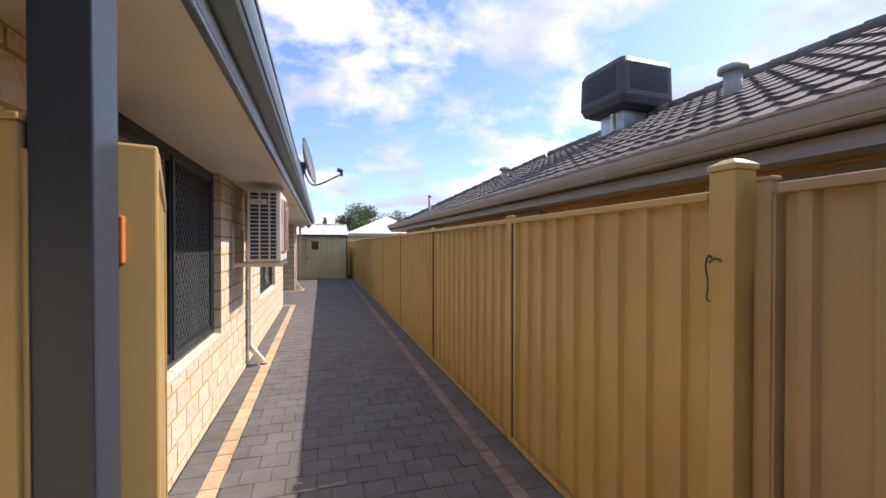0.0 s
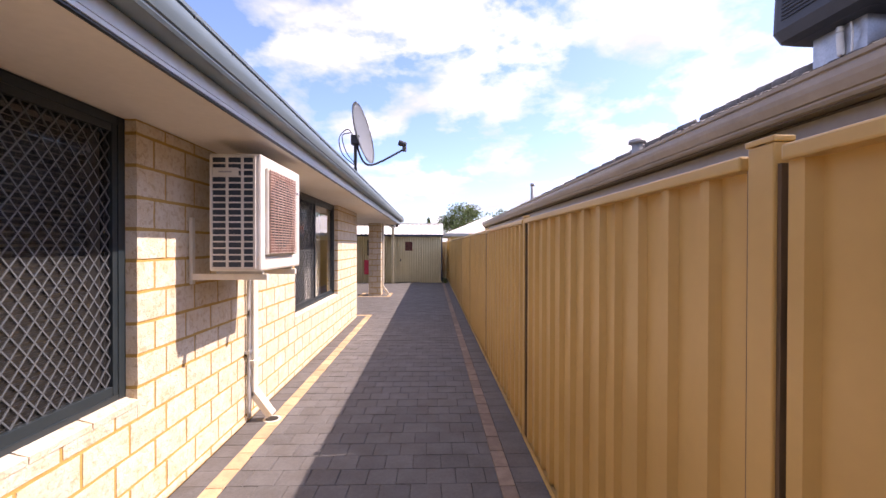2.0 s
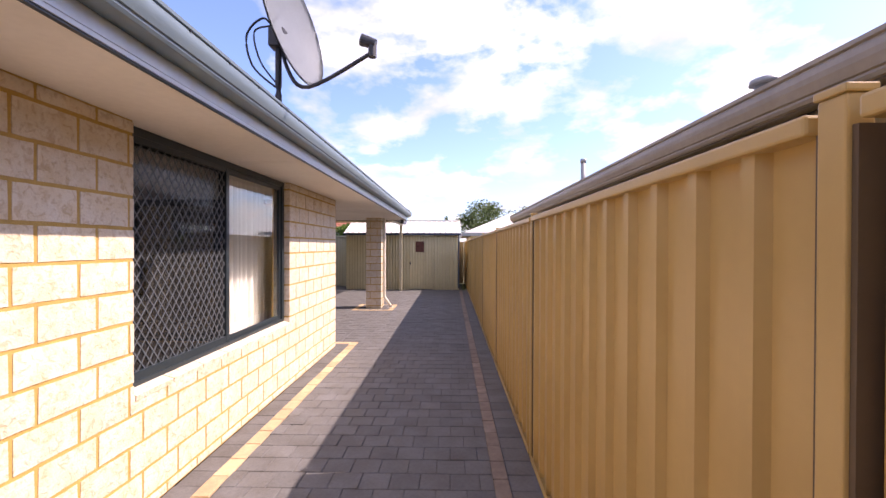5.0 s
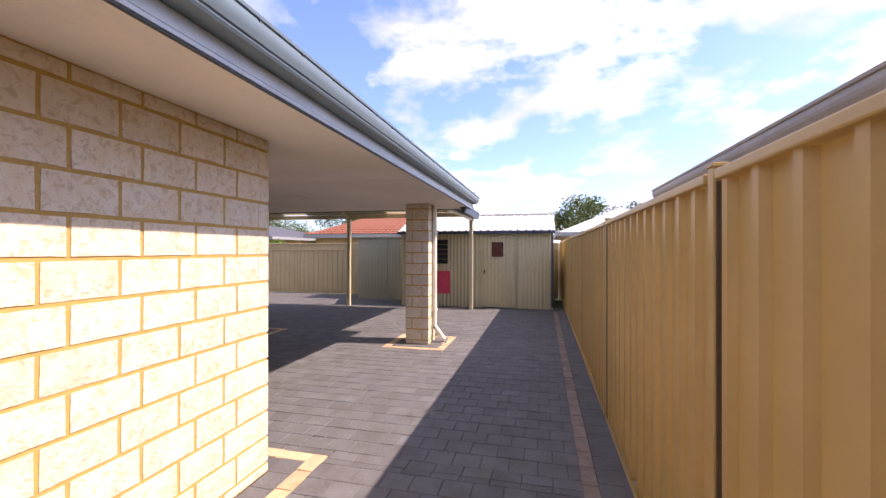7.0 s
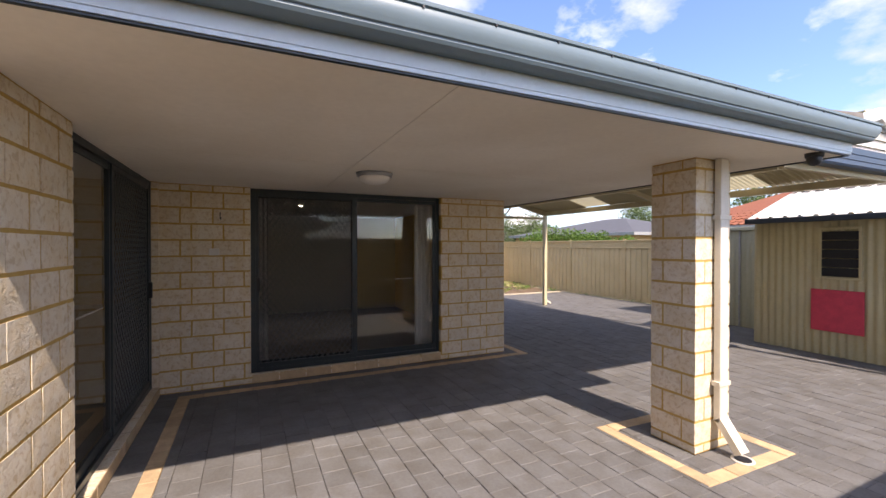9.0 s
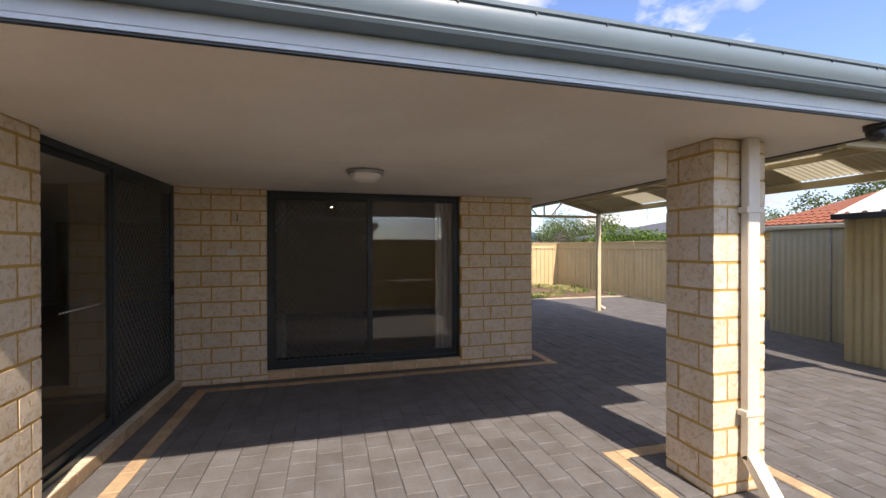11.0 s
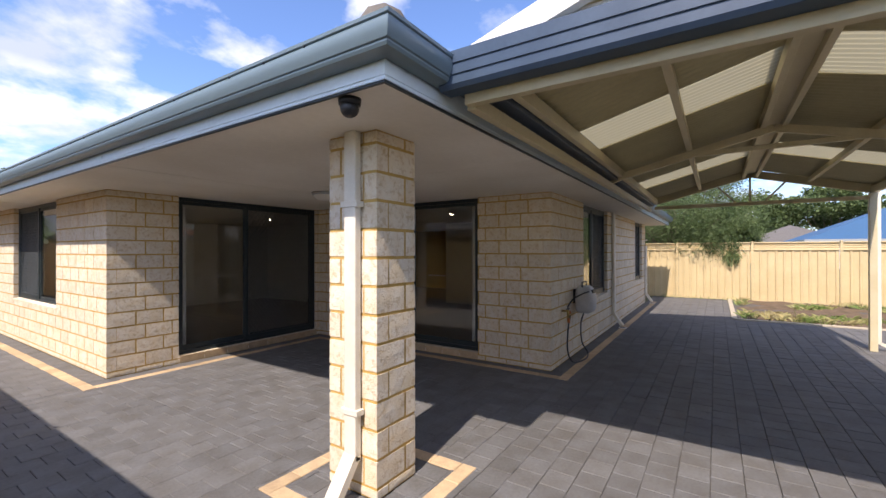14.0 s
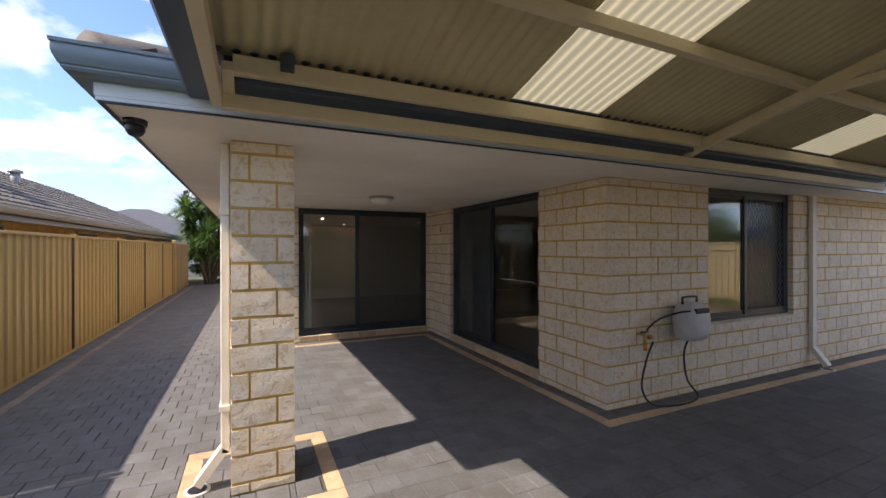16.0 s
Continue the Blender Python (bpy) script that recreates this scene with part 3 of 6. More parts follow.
def lay_pier():
    d = 0.095
    rows = [(0.0, BASE)] + [(BASE + COURSE * k, BASE + COURSE * (k + 1)) for k in range(12)] + [(BASE + COURSE * 12, SOFFIT)]
    for i, (z0, z1) in enumerate(rows):
        faces = [(Matrix.Identity(4), PA, PB), (pose(PA, PB, 0, 0, 0, 180), PA, PB), (pose(PA, 0, 0, 0, 0, 90), PB, PA), (pose(0, PB, 0, 0, 0, -90), PB, PA)]
        for m, wdt, _ in faces:
            # local x along the face, outside towards -y
            a, b = (0.0, wdt - d - JOINT) if i % 2 else (d + JOINT, wdt)
            flip = pose(b, 0, z0 + JOINT / 2, 0, 0, 180)
            ob = new("brick", brick_mesh(b - a, z1 - z0 - JOINT, rnd.randrange(4)))
            ob.parent = pier
            ob.matrix_basis = m @ flip

# ---- eaves, gutters, roof ----
def sweep_path(bm, profile, pts, sides):
    rings = [[bm.verts.new(Vector(p) + Vector(s) * a + Vector((0, 0, b))) for a, b in profile] for p, s in zip(pts, sides)]
    n = len(profile)
    for ra, rb in zip(rings, rings[1:]):
        for k in range(n):
            bm.faces.new((ra[k], ra[(k + 1) % n], rb[(k + 1) % n], rb[k]))
    bm.faces.new(rings[0][::-1])
    bm.faces.new(rings[-1])
    bmesh.ops.recalc_face_normals(bm, faces=bm.faces)
    return bm


EX, EY = 0.555, 4.75
bm = bmesh.new()
box(bm, -11.8, -14.6, SOFFIT, EX, EY, SOFFIT + 0.03)
ceiling = setting("ceiling", bm, M_SOFFIT, "flat white painted eave and alfresco soffit lining", "ceiling")
GP = [(0.0, 0.0), (0.062, 0.0), (0.080, 0.006), (0.088, 0.018), (0.088, 0.026), (0.096, 0.030), (0.102, 0.044), (0.109, 0.060), (0.113, 0.078), (0.113, 0.098), (0.109, 0.106), (0.118, 0.110), (0.120, 0.124), (0.110, 0.126), (0.101, 0.106), (0.09, 0.04), (0.072, 0.014), (0.012, 0.014), (0.012, 0.10), (0.0, 0.10)]
bm = bmesh.new()
sweep_path(bm, [(0, 0.0), (0.018, 0.0), (0.018, 0.016), (0.022, 0.018), (0.022, 0.075), (0.018, 0.078), (0.018, 0.135), (0, 0.135)], [(EX, -14.6, SOFFIT), (EX, EY, SOFFIT), (-11.8, EY, SOFFIT)], [(1, 0, 0), (1, 1, 0), (0, 1, 0)])
fascia = setting("trim_fascia", bm, M_FASCIA, "pale blue painted metal fascia board", "fascia")
bm = bmesh.new()
sweep_path(bm, [(-0.006, -0.009), (0.012, -0.009), (0.012, -0.0005), (-0.006, -0.0005)], [(EX, -14.6, SOFFIT), (EX, EY, SOFFIT), (-11.8, EY, SOFFIT)], [(1, 0, 0), (1, 1, 0), (0, 1, 0)])
part("drip_edge", bm, M_DARK, fascia, "thin dark edge strip")
bm = bmesh.new()
sweep_path(bm, GP, [(EX + 0.0225, -14.6, SOFFIT + 0.080), (EX + 0.0225, EY + 0.0225, SOFFIT + 0.080), (0.125, EY + 0.0225, SOFFIT + 0.080)], [(1, 0, 0), (1, 1, 0), (0, 1, 0)])
sweep_path(bm, GP, [(-6.74, EY + 0.0225, SOFFIT + 0.080), (-11.8, EY + 0.0225, SOFFIT + 0.080)], [(0, 1, 0), (0, 1, 0)])
gutter = tagged(part("gutter", bm, M_GUTTER, None, "", True), "blue-grey steel roof gutter along the eaves", "gutter", "", "structure")
gutter.data.set_sharp_from_angle(angle=radians(32))
bm = bmesh.new()
for k in range(52):
    y = -10.9 + k * 0.30
    if y < EY:
        tube(bm, (EX + 0.0225 + 0.112, y, SOFFIT + 0.184), (EX + 0.0225 + 0.1175, y, SOFFIT + 0.184), 0.0055, seg=6)
tagged(part("overflow_slot", bm, M_BLACK, gutter), "small dark overflow holes", "", "", "stuff")
bm = bmesh.new()
box(bm, EX - 2.35, -2.9, SOFFIT - 0.0035, EX - 0.02, -2.885, SOFFIT - 0.0005)
box(bm, -3.08, 1.62, SOFFIT - 0.0035, EX - 0.02, 1.634, SOFFIT - 0.0005)
box(bm, -1.3, 0.01, SOFFIT - 0.0025, -1.288, 1.61, SOFFIT - 0.0005)
box(bm, -1.3, 1.65, SOFFIT - 0.0025, -1.288, EY - 0.02, SOFFIT - 0.0005)
part("joint_strip", bm, M_SOFFIT, ceiling)


def tiled_slope(bag, eave0, along, up, length, height, cut0, cut1, tw=0.23, th=0.31, amp=0.026):
    """Rolled roof tiles laid in lapped courses; cut0 and cut1 narrow the slope per metre of rise, for hips."""
    eave0, along, up = Vector(eave0), Vector(along).normalized(), Vector(up).normalized()
    nrm = along.cross(up)
    nrm = nrm if nrm.z > 0 else -nrm
    prof = [(0.0, 0.15), (0.2, 0.0), (0.5, 0.05), (0.62, 0.6), (0.76, 1.0), (0.9, 0.65)]
    n = int(height / th)
    for k in range(n):
        a, b = cut0 * k * th, length - cut1 * k * th
        if b - a < tw:
            break
        t0, t1 = math.ceil(a / tw), math.floor(b / tw)
        for t in range(t0, t1):
            lift = rnd.random() * 0.006
            xs = [(t + f) * tw for f, _ in prof] + [(t + 1) * tw]
            hs = [h for _, h in prof] + [prof[0][1]]
            verts = []
            for s, base in ((k * th - 0.02, 0.032), ((k + 1) * th, 0.002)):
                verts += [tuple(eave0 + along * x + up * s + nrm * (base + lift + amp * h)) for x, h in zip(xs, hs)]
            verts += [tuple(eave0 + along * x + up * (k * th - 0.018) + nrm * (-0.005)) for x in xs]
            m = len(xs)
            faces = [(i, i + 1, m + i + 1, m + i) for i in range(m - 1)] + [(2 * m + i, 2 * m + i + 1, i + 1, i) for i in range(m - 1)]
            bag.add(verts, faces)


PITCH = math.atan(0.40)
up_x = (-math.cos(PITCH), 0, math.sin(PITCH))
up_y = (0, -math.cos(PITCH), math.sin(PITCH))
ZE = SOFFIT + 0.135
roof = thing("roof", "brown-grey concrete tiled hip roof over the house", "roof", kind="structure")
bm = bmesh.new()
a, b, c, d = (-11.86, -14.66), (0.60, -14.66), (0.60, 4.79), (-11.86, 4.79)
half = (0.60 + 11.86) / 2
top = ZE - 0.02 + half * 0.40
vs = [bm.verts.new((*p, ZE - 0.02)) for p in (a, b, c, d)] + [bm.verts.new((-5.63, -14.66 + half, top)), bm.verts.new((-5.63, 4.79 - half, top))]
for f in ((0, 1, 4), (1, 2, 5, 4), (2, 3, 5), (3, 0, 4, 5)):
    bm.faces.new([vs[i] for i in f])
bm.faces.new([vs[i] for i in (3, 2, 1, 0)])
part("roof_deck", bm, M_TILE, roof)
bag = Bag()
c_cut = math.cos(PITCH)
tiled_slope(bag, (0.62, 4.81, ZE), (0, -1, 0), up_x, 19.3, half / c_cut, c_cut, c_cut)
tiled_slope(bag, (0.62, 4.81, ZE), (-1, 0, 0), up_y, 12.4, half / c_cut, c_cut, c_cut)
bag_part("roof_tile", bag, M_TILE, roof, "brown-grey rolled concrete tiles")
bm = bmesh.new()
for k in range(18):
    p = Vector((0.58, 4.77, ZE + 0.05)) + Vector((-1, -1, 0.40)) * (k * 0.30)
    q = p + Vector((-1, -1, 0.40)) * 0.31
    tube(bm, p, q, 0.115, 0.10, seg=10)
tagged(part("hip_capping", bm, M_TILE, roof, "", True), "rounded hip capping tiles", "", "", "stuff")

# ---- windows and sliding doors ----
def diamonds(w, h, pw=0.069, ph=0.092, t=0.0039):
    bag = Bag()
    n = int(w / pw + h / ph) + 2
    for sgn in (1, -1):
        for k in range(-1, n):
            c = k * pw
            x_at = lambda z: (c - z * pw / ph) if sgn > 0 else (w - c + z * pw / ph)
            lo, hi = max(0.0, (c - w) * ph / pw), min(h, c * ph / pw)
            if hi - lo < 0.01:
                continue
            a, b = (x_at(lo), lo), (x_at(hi), hi)
            v = []
            for y in (0.0, 0.005):
                v += [(a[0] - t, y, a[1]), (a[0] + t, y, a[1]), (b[0] + t, y, b[1]), (b[0] - t, y, b[1])]
            bag.add(v, [(0, 1, 2, 3), (7, 6, 5, 4), (0, 4, 5, 1), (2, 6, 7, 3), (1, 5, 6, 2), (3, 7, 4, 0)])
    return bag


def framed(w, h, bar, y0, y1, x=0.0, z=0.0, bottom=None):
    bm = bmesh.new()
    bt = bottom or bar
    box(bm, x, y0, z, x + bar, y1, z + h, 0.003)
    box(bm, x + w - bar, y0, z, x + w, y1, z + h, 0.003)
    box(bm, x + bar, y0 + 0.002, z, x + w - bar, y1 - 0.002, z + bt, 0.003)
    box(bm, x + bar, y0 + 0.002, z + h - bar, x + w - bar, y1 - 0.002, z + h, 0.003)
    return bm


def slider(name, wall, hole, split, screen_first, label, category, door=False):
    """A two-leaf sliding window or door: a fixed glazed leaf, and a leaf behind a diamond-grille security screen."""
    s0, z0, s1, z1 = hole
    w, h = s1 - s0, z1 - z0
    th = tagged(new(name), label, category, "", "structure")
    th.matrix_basis = wall.matrix_basis @ Matrix.Translation((s0, -0.06, z0))
    bar = 0.05
    part("door_frame" if door else "window_frame", framed(w, h, bar, -0.10, 0.0), M_DARK, th)
    k = split - s0
    leaves = ((bar, k), (k, w - bar))
    for n, (a, b) in enumerate(leaves):
        screened = (n == 0) == screen_first
        leaf = part("sash", framed(b - a + 0.02, h - 2 * bar, 0.045, -0.075 if screened else -0.045, -0.05 if screened else -0.02, a - 0.01, bar, 0.07 if door else 0.045), M_DARK, th)
        pane = part("pane", boxed(a + 0.03, -0.066 if screened else -0.036, bar + 0.04, b - 0.03, -0.060 if screened else -0.030, h - bar - 0.04), M_GLASS, leaf, "clear glass pane")
        pane.visible_shadow = False
        if screened:
            sc = part("security_screen", framed(b - a + 0.03, h - 2 * bar + 0.02, 0.048, -0.034, -0.006, a - 0.015, bar - 0.01, 0.06), M_DARK, th, "dark security screen door leaf" if door else "dark security screen")
            if door:
                lx = a + 0.012 if screen_first else b - 0.045
                part("lock", boxed(lx, -0.006, 0.93, lx + 0.03, 0.022, 1.09, bevel=0.004), M_BLACK, sc, "black lock and pull handle")
            g = diamonds(b - a - 0.03, h - 2 * bar - 0.06)
            part("fly_mesh", boxed(a + 0.02, -0.0275, bar + 0.03, b - 0.02, -0.0265, h - bar - 0.03), M_FLY, sc, "dark insect mesh")
            ob = bag_part("grille", g, M_MESH, sc)
            ob.matrix_basis = Matrix.Translation((a + 0.015, -0.024, bar + 0.03))
        elif door:
            strip = Bag()
            for q in range(int((b - a - 0.4) / 0.032)):
                x = a + 0.15 + q * 0.032
                strip.add([(x, 0, 0.0), (x + 0.011, 0, -0.008), (x + 0.022, 0, 0.0), (x + 0.011, 0, 0.008)], [(0, 1, 2, 3)])
            so = bag_part("safety_strip", strip, M_WHITE, pane, "pale dotted safety strip on the glass")
            so.matrix_basis = Matrix.Translation((0, -0.0285, 1.02))
    return th


window_1 = slider("window_1", wall_side, W1, 7.70, True, "dark-framed sliding window with a diamond security screen", "window")
window_2 = slider("window_2", wall_side, W2, 2.91, False, "dark-framed sliding window with a screen and white curtain behind", "window")
door_1 = slider("door_1", wall_return, D1, 3.1 - 1.76, True, "dark-framed glass sliding door with a security screen", "sliding door", True)
door_2 = slider("door_2", wall_alfresco, D2, YB - 2.05, False, "dark-framed glass sliding door with a screen leaf and curtain", "sliding door", True)
window_3 = slider("window_3", wall_rear, W3, 11.2 - 5.39, True, "dark-framed sliding window reflecting the back fence", "window")
window_4 = slider("window_4", wall_rear, W4, 11.2 - 9.9, True, "dark-framed sliding bedroom window", "window")
# sloping brick sills
for nm, wall, hole in (("window_sill", wall_side, W1), ("window_sill", wall_side, W2), ("window_sill", wall_rear, W3), ("window_sill", wall_rear, W4)):
    bm = bmesh.new()
    n = round((hole[2] - hole[0]) / 0.304)
    for k in range(n):
        a = hole[0] + (hole[2] - hole[0]) * k / n
        b = hole[0] + (hole[2] - hole[0]) * (k + 1) / n - 0.010
        sweep(bm, [(0.006, -0.03), (0.008, 0.0), (-0.075, 0.022), (-0.075, -0.03)], (a, 0, 0.69), (b, 0, 0.69), (0, 1, 0))
    part(nm, bm, M_BRICK, wall, "sloping cream brick window sill")
for wall, hole in ((wall_return, D1), (wall_alfresco, D2)):
    bm = bmesh.new()
    n = round((hole[2] - hole[0]) / 0.304)
    for k in range(n):
        a = hole[0] + (hole[2] - hole[0]) * k / n
        b = hole[0] + (hole[2] - hole[0]) * (k + 1) / n - 0.010
        box(bm, a, -0.19, 0.004, b, 0.006, 0.098, 0.004)
    part("door_sill", bm, M_BORDER, wall, "apricot brick door sill course")


def curtain(name, a, b, z0, z1, label, folds=9, depth=0.04):
    a, b = Vector(a), Vector(b)
    d = (b - a)
    side = d.normalized().cross(Vector((0, 0, 1)))
    bm = bmesh.new()
    n = folds * 8
    rows = []
    for z, sp in ((z0, 1.15), ((z0 + z1) / 2, 1.0), (z1, 0.85)):
        rows.append([bm.verts.new(a + d * (k / n) + side * (depth * sp * math.sin(2 * math.pi * folds * k / n) + 0.012 * math.sin(5.3 * k)) + Vector((0, 0, z))) for k in range(n + 1)])
    for r0, r1 in zip(rows, rows[1:]):
        for k in range(n):
            bm.faces.new((r0[k], r0[k + 1], r1[k + 1], r1[k]))
    return tagged(part(name, bm, M_CURTAIN, None, "", True), label, "curtain")


curtain("curtain", (-3.42, 2.95, 0), (-3.40, 3.22, 0), 0.12, 2.12, "white sheer curtain drawn aside behind glass", 4)
curtain("curtain", (-3.42, 0.90, 0), (-3.40, 1.05, 0), 0.12, 2.12, "white sheer curtain drawn aside behind the screen", 3, 0.03)
curtain("curtain", (-0.80, -0.34, 0), (-1.02, -0.32, 0), 0.12, 2.12, "white curtain gathered beside the glass door", 4, 0.03)
curtain("curtain", (-0.36, -2.50, 0), (-0.36, -1.60, 0), 0.45, 2.15, "white sheer curtain across a window", 9, 0.035)
def blind(name, wall, hole, label):
    """A lowered venetian blind behind a window."""
    th = thing(name, label, "blind")
    th.matrix_basis = wall.matrix_basis @ Matrix.Translation((hole[0], -0.26, hole[1]))
    bag = Bag()
    w, h = hole[2] - hole[0], hole[3] - hole[1]
    n = int((h - 0.08) / 0.03)
    for k in range(n):
        z = 0.03 + k * 0.03
        bag.add([(0.02, 0.0, z), (w - 0.02, 0.0, z), (w - 0.02, 0.014, z + 0.020), (0.02, 0.014, z + 0.020)], [(0, 1, 2, 3)])
    bag_part("slats", bag, M_BLIND, th)
    part("head_rail", boxed(0.01, -0.01, h - 0.05, w - 0.01, 0.03, h - 0.005), M_BLIND, th)


blind("venetian_blind", wall_side, W1, "dark grey lowered venetian blind behind the window")
# rooms behind the glass
bm = bmesh.new()
box(bm, -11.0, -13.8, 0.02, -0.2, -0.21, 0.09)
box(bm, -11.0, -0.19, 0.02, -3.31, YB - 0.21, 0.09)
setting("floor_rooms", bm, M_CARPET, "brown carpeted room floor behind the glass", "floor")
bm = bmesh.new()
box(bm, -7.6, -0.15, 0.09, -7.5, YB - 0.21, 2.2)
box(bm, -11.0, -5.4, 0.09, -3.4, -5.3, 2.2)
box(bm, -3.4, -5.4, 0.09, -0.21, -5.3, 2.2)
box(bm, -5.7, -5.25, 0.09, -5.6, -3.2, 2.2)
setting("wall_rooms", bm, M_ROOM, "plain painted room walls seen dimly through glass", "wall")
for x, y in ((-1.5, -2.2), (-3.9, -2.6), (-5.0, 1.6), (-2.4, -4.3)):
    dl = thing("downlight", "small lit recessed ceiling downlight", "downlight", "downlights in the rooms", pose(x, y, 2.208))
    bm = bmesh.new()
    tube(bm, (0, 0, -0.012), (0, 0, 0), 0.05, seg=16)
    part("rim", bm, M_WHITE, dl)
    bm = bmesh.new()
    tube(bm, (0, 0, -0.016), (0, 0, -0.0125), 0.028, seg=14)
    part("bulb", bm, M_SPOT, dl, "glowing bulb")

# ---- fences ----
FH = 1.74


def fence(name, start, along, out, bays, label, material, pitch=0.19, height=FH, topped=False, bay=2.365, post=0.05, depth=0.026, gap_shade=False, laps=()):
    """Steel sheet fencing: posts, rails and profiled sheets, bay by bay; laps are distances along the fence where two sheets meet."""
    start, along, out = Vector(start), Vector(along), Vector(out)
    th = thing(name, label, "fence", kind="structure")
    ang = math.degrees(math.atan2(along.y, along.x))
    th.matrix_basis = pose(*start, 0, 0, ang)
    o = 1 if (Matrix.Rotation(math.radians(ang), 3, "Z") @ Vector((0, 1, 0))).dot(out) > 0 else -1
    for k in range(bays + 1):
        x = k * bay
        bm = boxed(x - post / 2, min(0, o * 0.042), 0.0, x + post / 2, max(0, o * 0.042), height + 0.012, bevel=0.004)
        p = part("post", bm, material, th)
        # side strips of the post; the brown ones stand in for a shadowed gap
        part("channel", boxed(x - post / 2 - 0.010, min(-0.020 * o, 0.034 * o), 0.02, x + post / 2 + 0.010, max(-0.020 * o, 0.034 * o), height - 0.036), M_POSTGAP if gap_shade else material, p)
        part("cap", boxed(x - post / 2 - 0.004, min(-0.003 * o, o * 0.046), height + 0.0125, x + post / 2 + 0.004, max(-0.003 * o, o * 0.046), height + 0.026, bevel=0.003), material, p)
        if k == bays:
            break
        x0, x1 = x + post / 2 + 0.016, x + bay - post / 2 - 0.022
        top = height - (0.20 if topped else 0.0)
        cuts = [x0] + [c for c in laps if x0 < c < x1] + [x1]
        for q, (c0, c1) in enumerate(zip(cuts, cuts[1:])):
            bm = bmesh.new()
            ribbed(bm, (c0, o * 0.006, 0.026), (1, 0, 0), (0, 0, 1), (0, o, 0), c1 - c0 - (0.009 if c1 < x1 else 0.0), top - 0.05, pitch, depth, fold=0.02)
            if q:
                box(bm, c0 - 0.03, min(-0.020 * o, -0.024 * o), 0.05, c0 + 0.02, max(-0.020 * o, -0.024 * o), top - 0.03)
            part("sheet", bm, material, th)
        ya, yb = min(-0.012 * o, o * 0.048), max(-0.012 * o, o * 0.048)
        bm = bmesh.new()
        box(bm, x0, ya, top - 0.035, x1, yb, top, 0.006)
        part("top_rail", bm, material, th)
        # an open channel: floor, back and a lip that stands clear of the sheet
        bm = bmesh.new()
        lo, hi = (0.041, 0.045) if o > 0 else (-0.045, -0.041)
        box(bm, x0, ya, 0.012, x1, yb, 0.016)
        box(bm, x0, lo, 0.016, x1, hi, 0.052)
        box(bm, x0, min(-0.018 * o, -0.022 * o), 0.016, x1, max(-0.018 * o, -0.022 * o), 0.052)
        part("bottom_rail", bm, material, th)
        if topped:
            bm = bmesh.new()
            ribbed(bm, (x0, o * 0.004, top), (0, 0, 1), (1, 0, 0), (0, o, 0), 0.18, x1 - x0, 0.06, 0.012)
            part("infill", bm, material, th)
            part("cap_rail", boxed(x0, ya, height - 0.03, x1, yb, height, bevel=0.006), material, th)
    return th


fence_1 = fence("fence_passage", (2.365, -7.995, 0), (0, 1, 0), (-1, 0, 0), 8, "tan profiled steel boundary fence with shaded gaps painted brown beside the posts", M_FENCE, gap_shade=True, laps=(0.765,))
fence_2 = fence("fence_by_gate", (2.365, -9.80, 0), (0, 1, 0), (-1, 0, 0), 1, "tan profiled steel fence bay beside the gate post", M_FENCE, bay=1.78, gap_shade=True)
fence_3 = fence("fence_front", (2.365, -13.625, 0), (0, 1, 0), (-1, 0, 0), 2, "darker tan profiled steel fence before the gateway", M_FENCE_DARK, bay=1.83)
fence_far = fence("fence_back", (-13.1, 3.0, 0), (0, 1, 0), (1, 0, 0), 4, "cream steel back fence with a ribbed infill strip on top", M_FENCE2, height=1.71, topped=True, bay=1.9, pitch=0.18)
fence_y = fence("fence_rear", (-13.1, 10.55, 0), (1, 0, 0), (0, -1, 0), 7, "cream steel rear fence with a ribbed infill strip on top", M_FENCE2, height=1.71, topped=True, bay=2.2, pitch=0.18)

# gateway: latch post, open leaf, hinge post and infill
gp = thing("gate_post", "thick tan square steel gate post with a cap", "post", at=pose(2.315, -9.862, 0))
part("shaft", boxed(-0.05, -0.05, 0, 0.05, 0.05, 1.80, bevel=0.006), M_FENCE, gp)
bm = boxed(-0.056, -0.056, 1.80, 0.056, 0.056, 1.822, bevel=0.004)
bmesh.ops.create_cone(bm, cap_ends=True, segments=4, radius1=0.075, radius2=0.03, depth=0.02, matrix=Matrix.Translation((0, 0, 1.832)) @ Matrix.Rotation(math.pi / 4, 4, "Z"))
part("cap", bm, M_FENCE, gp)
bm = bmesh.new()
pipe_along(bm, [(-0.055, 0.03, 1.49), (-0.068, 0.035, 1.50), (-0.068, 0.045, 1.46), (-0.060, 0.042, 1.40), (-0.062, 0.045, 1.345), (-0.057, 0.035, 1.335)], 0.003, 6)
pipe_along(bm, [(-0.052, -0.005, 1.48), (-0.062, 0.01, 1.49), (-0.057, 0.04, 1.475)], 0.003, 6)
part("latch_wire", bm, M_BLACK, gp, "bent wire gate latch")
hp = thing("hinge_post", "dark slate-blue square steel gate hinge post", "post", at=pose(0.462, -10.03, 0))
part("shaft", boxed(-0.05, -0.05, 0, 0.05, 0.05, SOFFIT - 0.002, bevel=0.004), M_POST, hp)
part("hinge", boxed(0.03, 0.05, 1.50, 0.055, 0.07, 1.60, bevel=0.003), M_ORANGE, hp, "rust-orange hinge")
part("hinge", boxed(0.03, 0.05, 0.42, 0.055, 0.07, 0.52, bevel=0.003), M_ORANGE, hp, "rust-orange hinge")
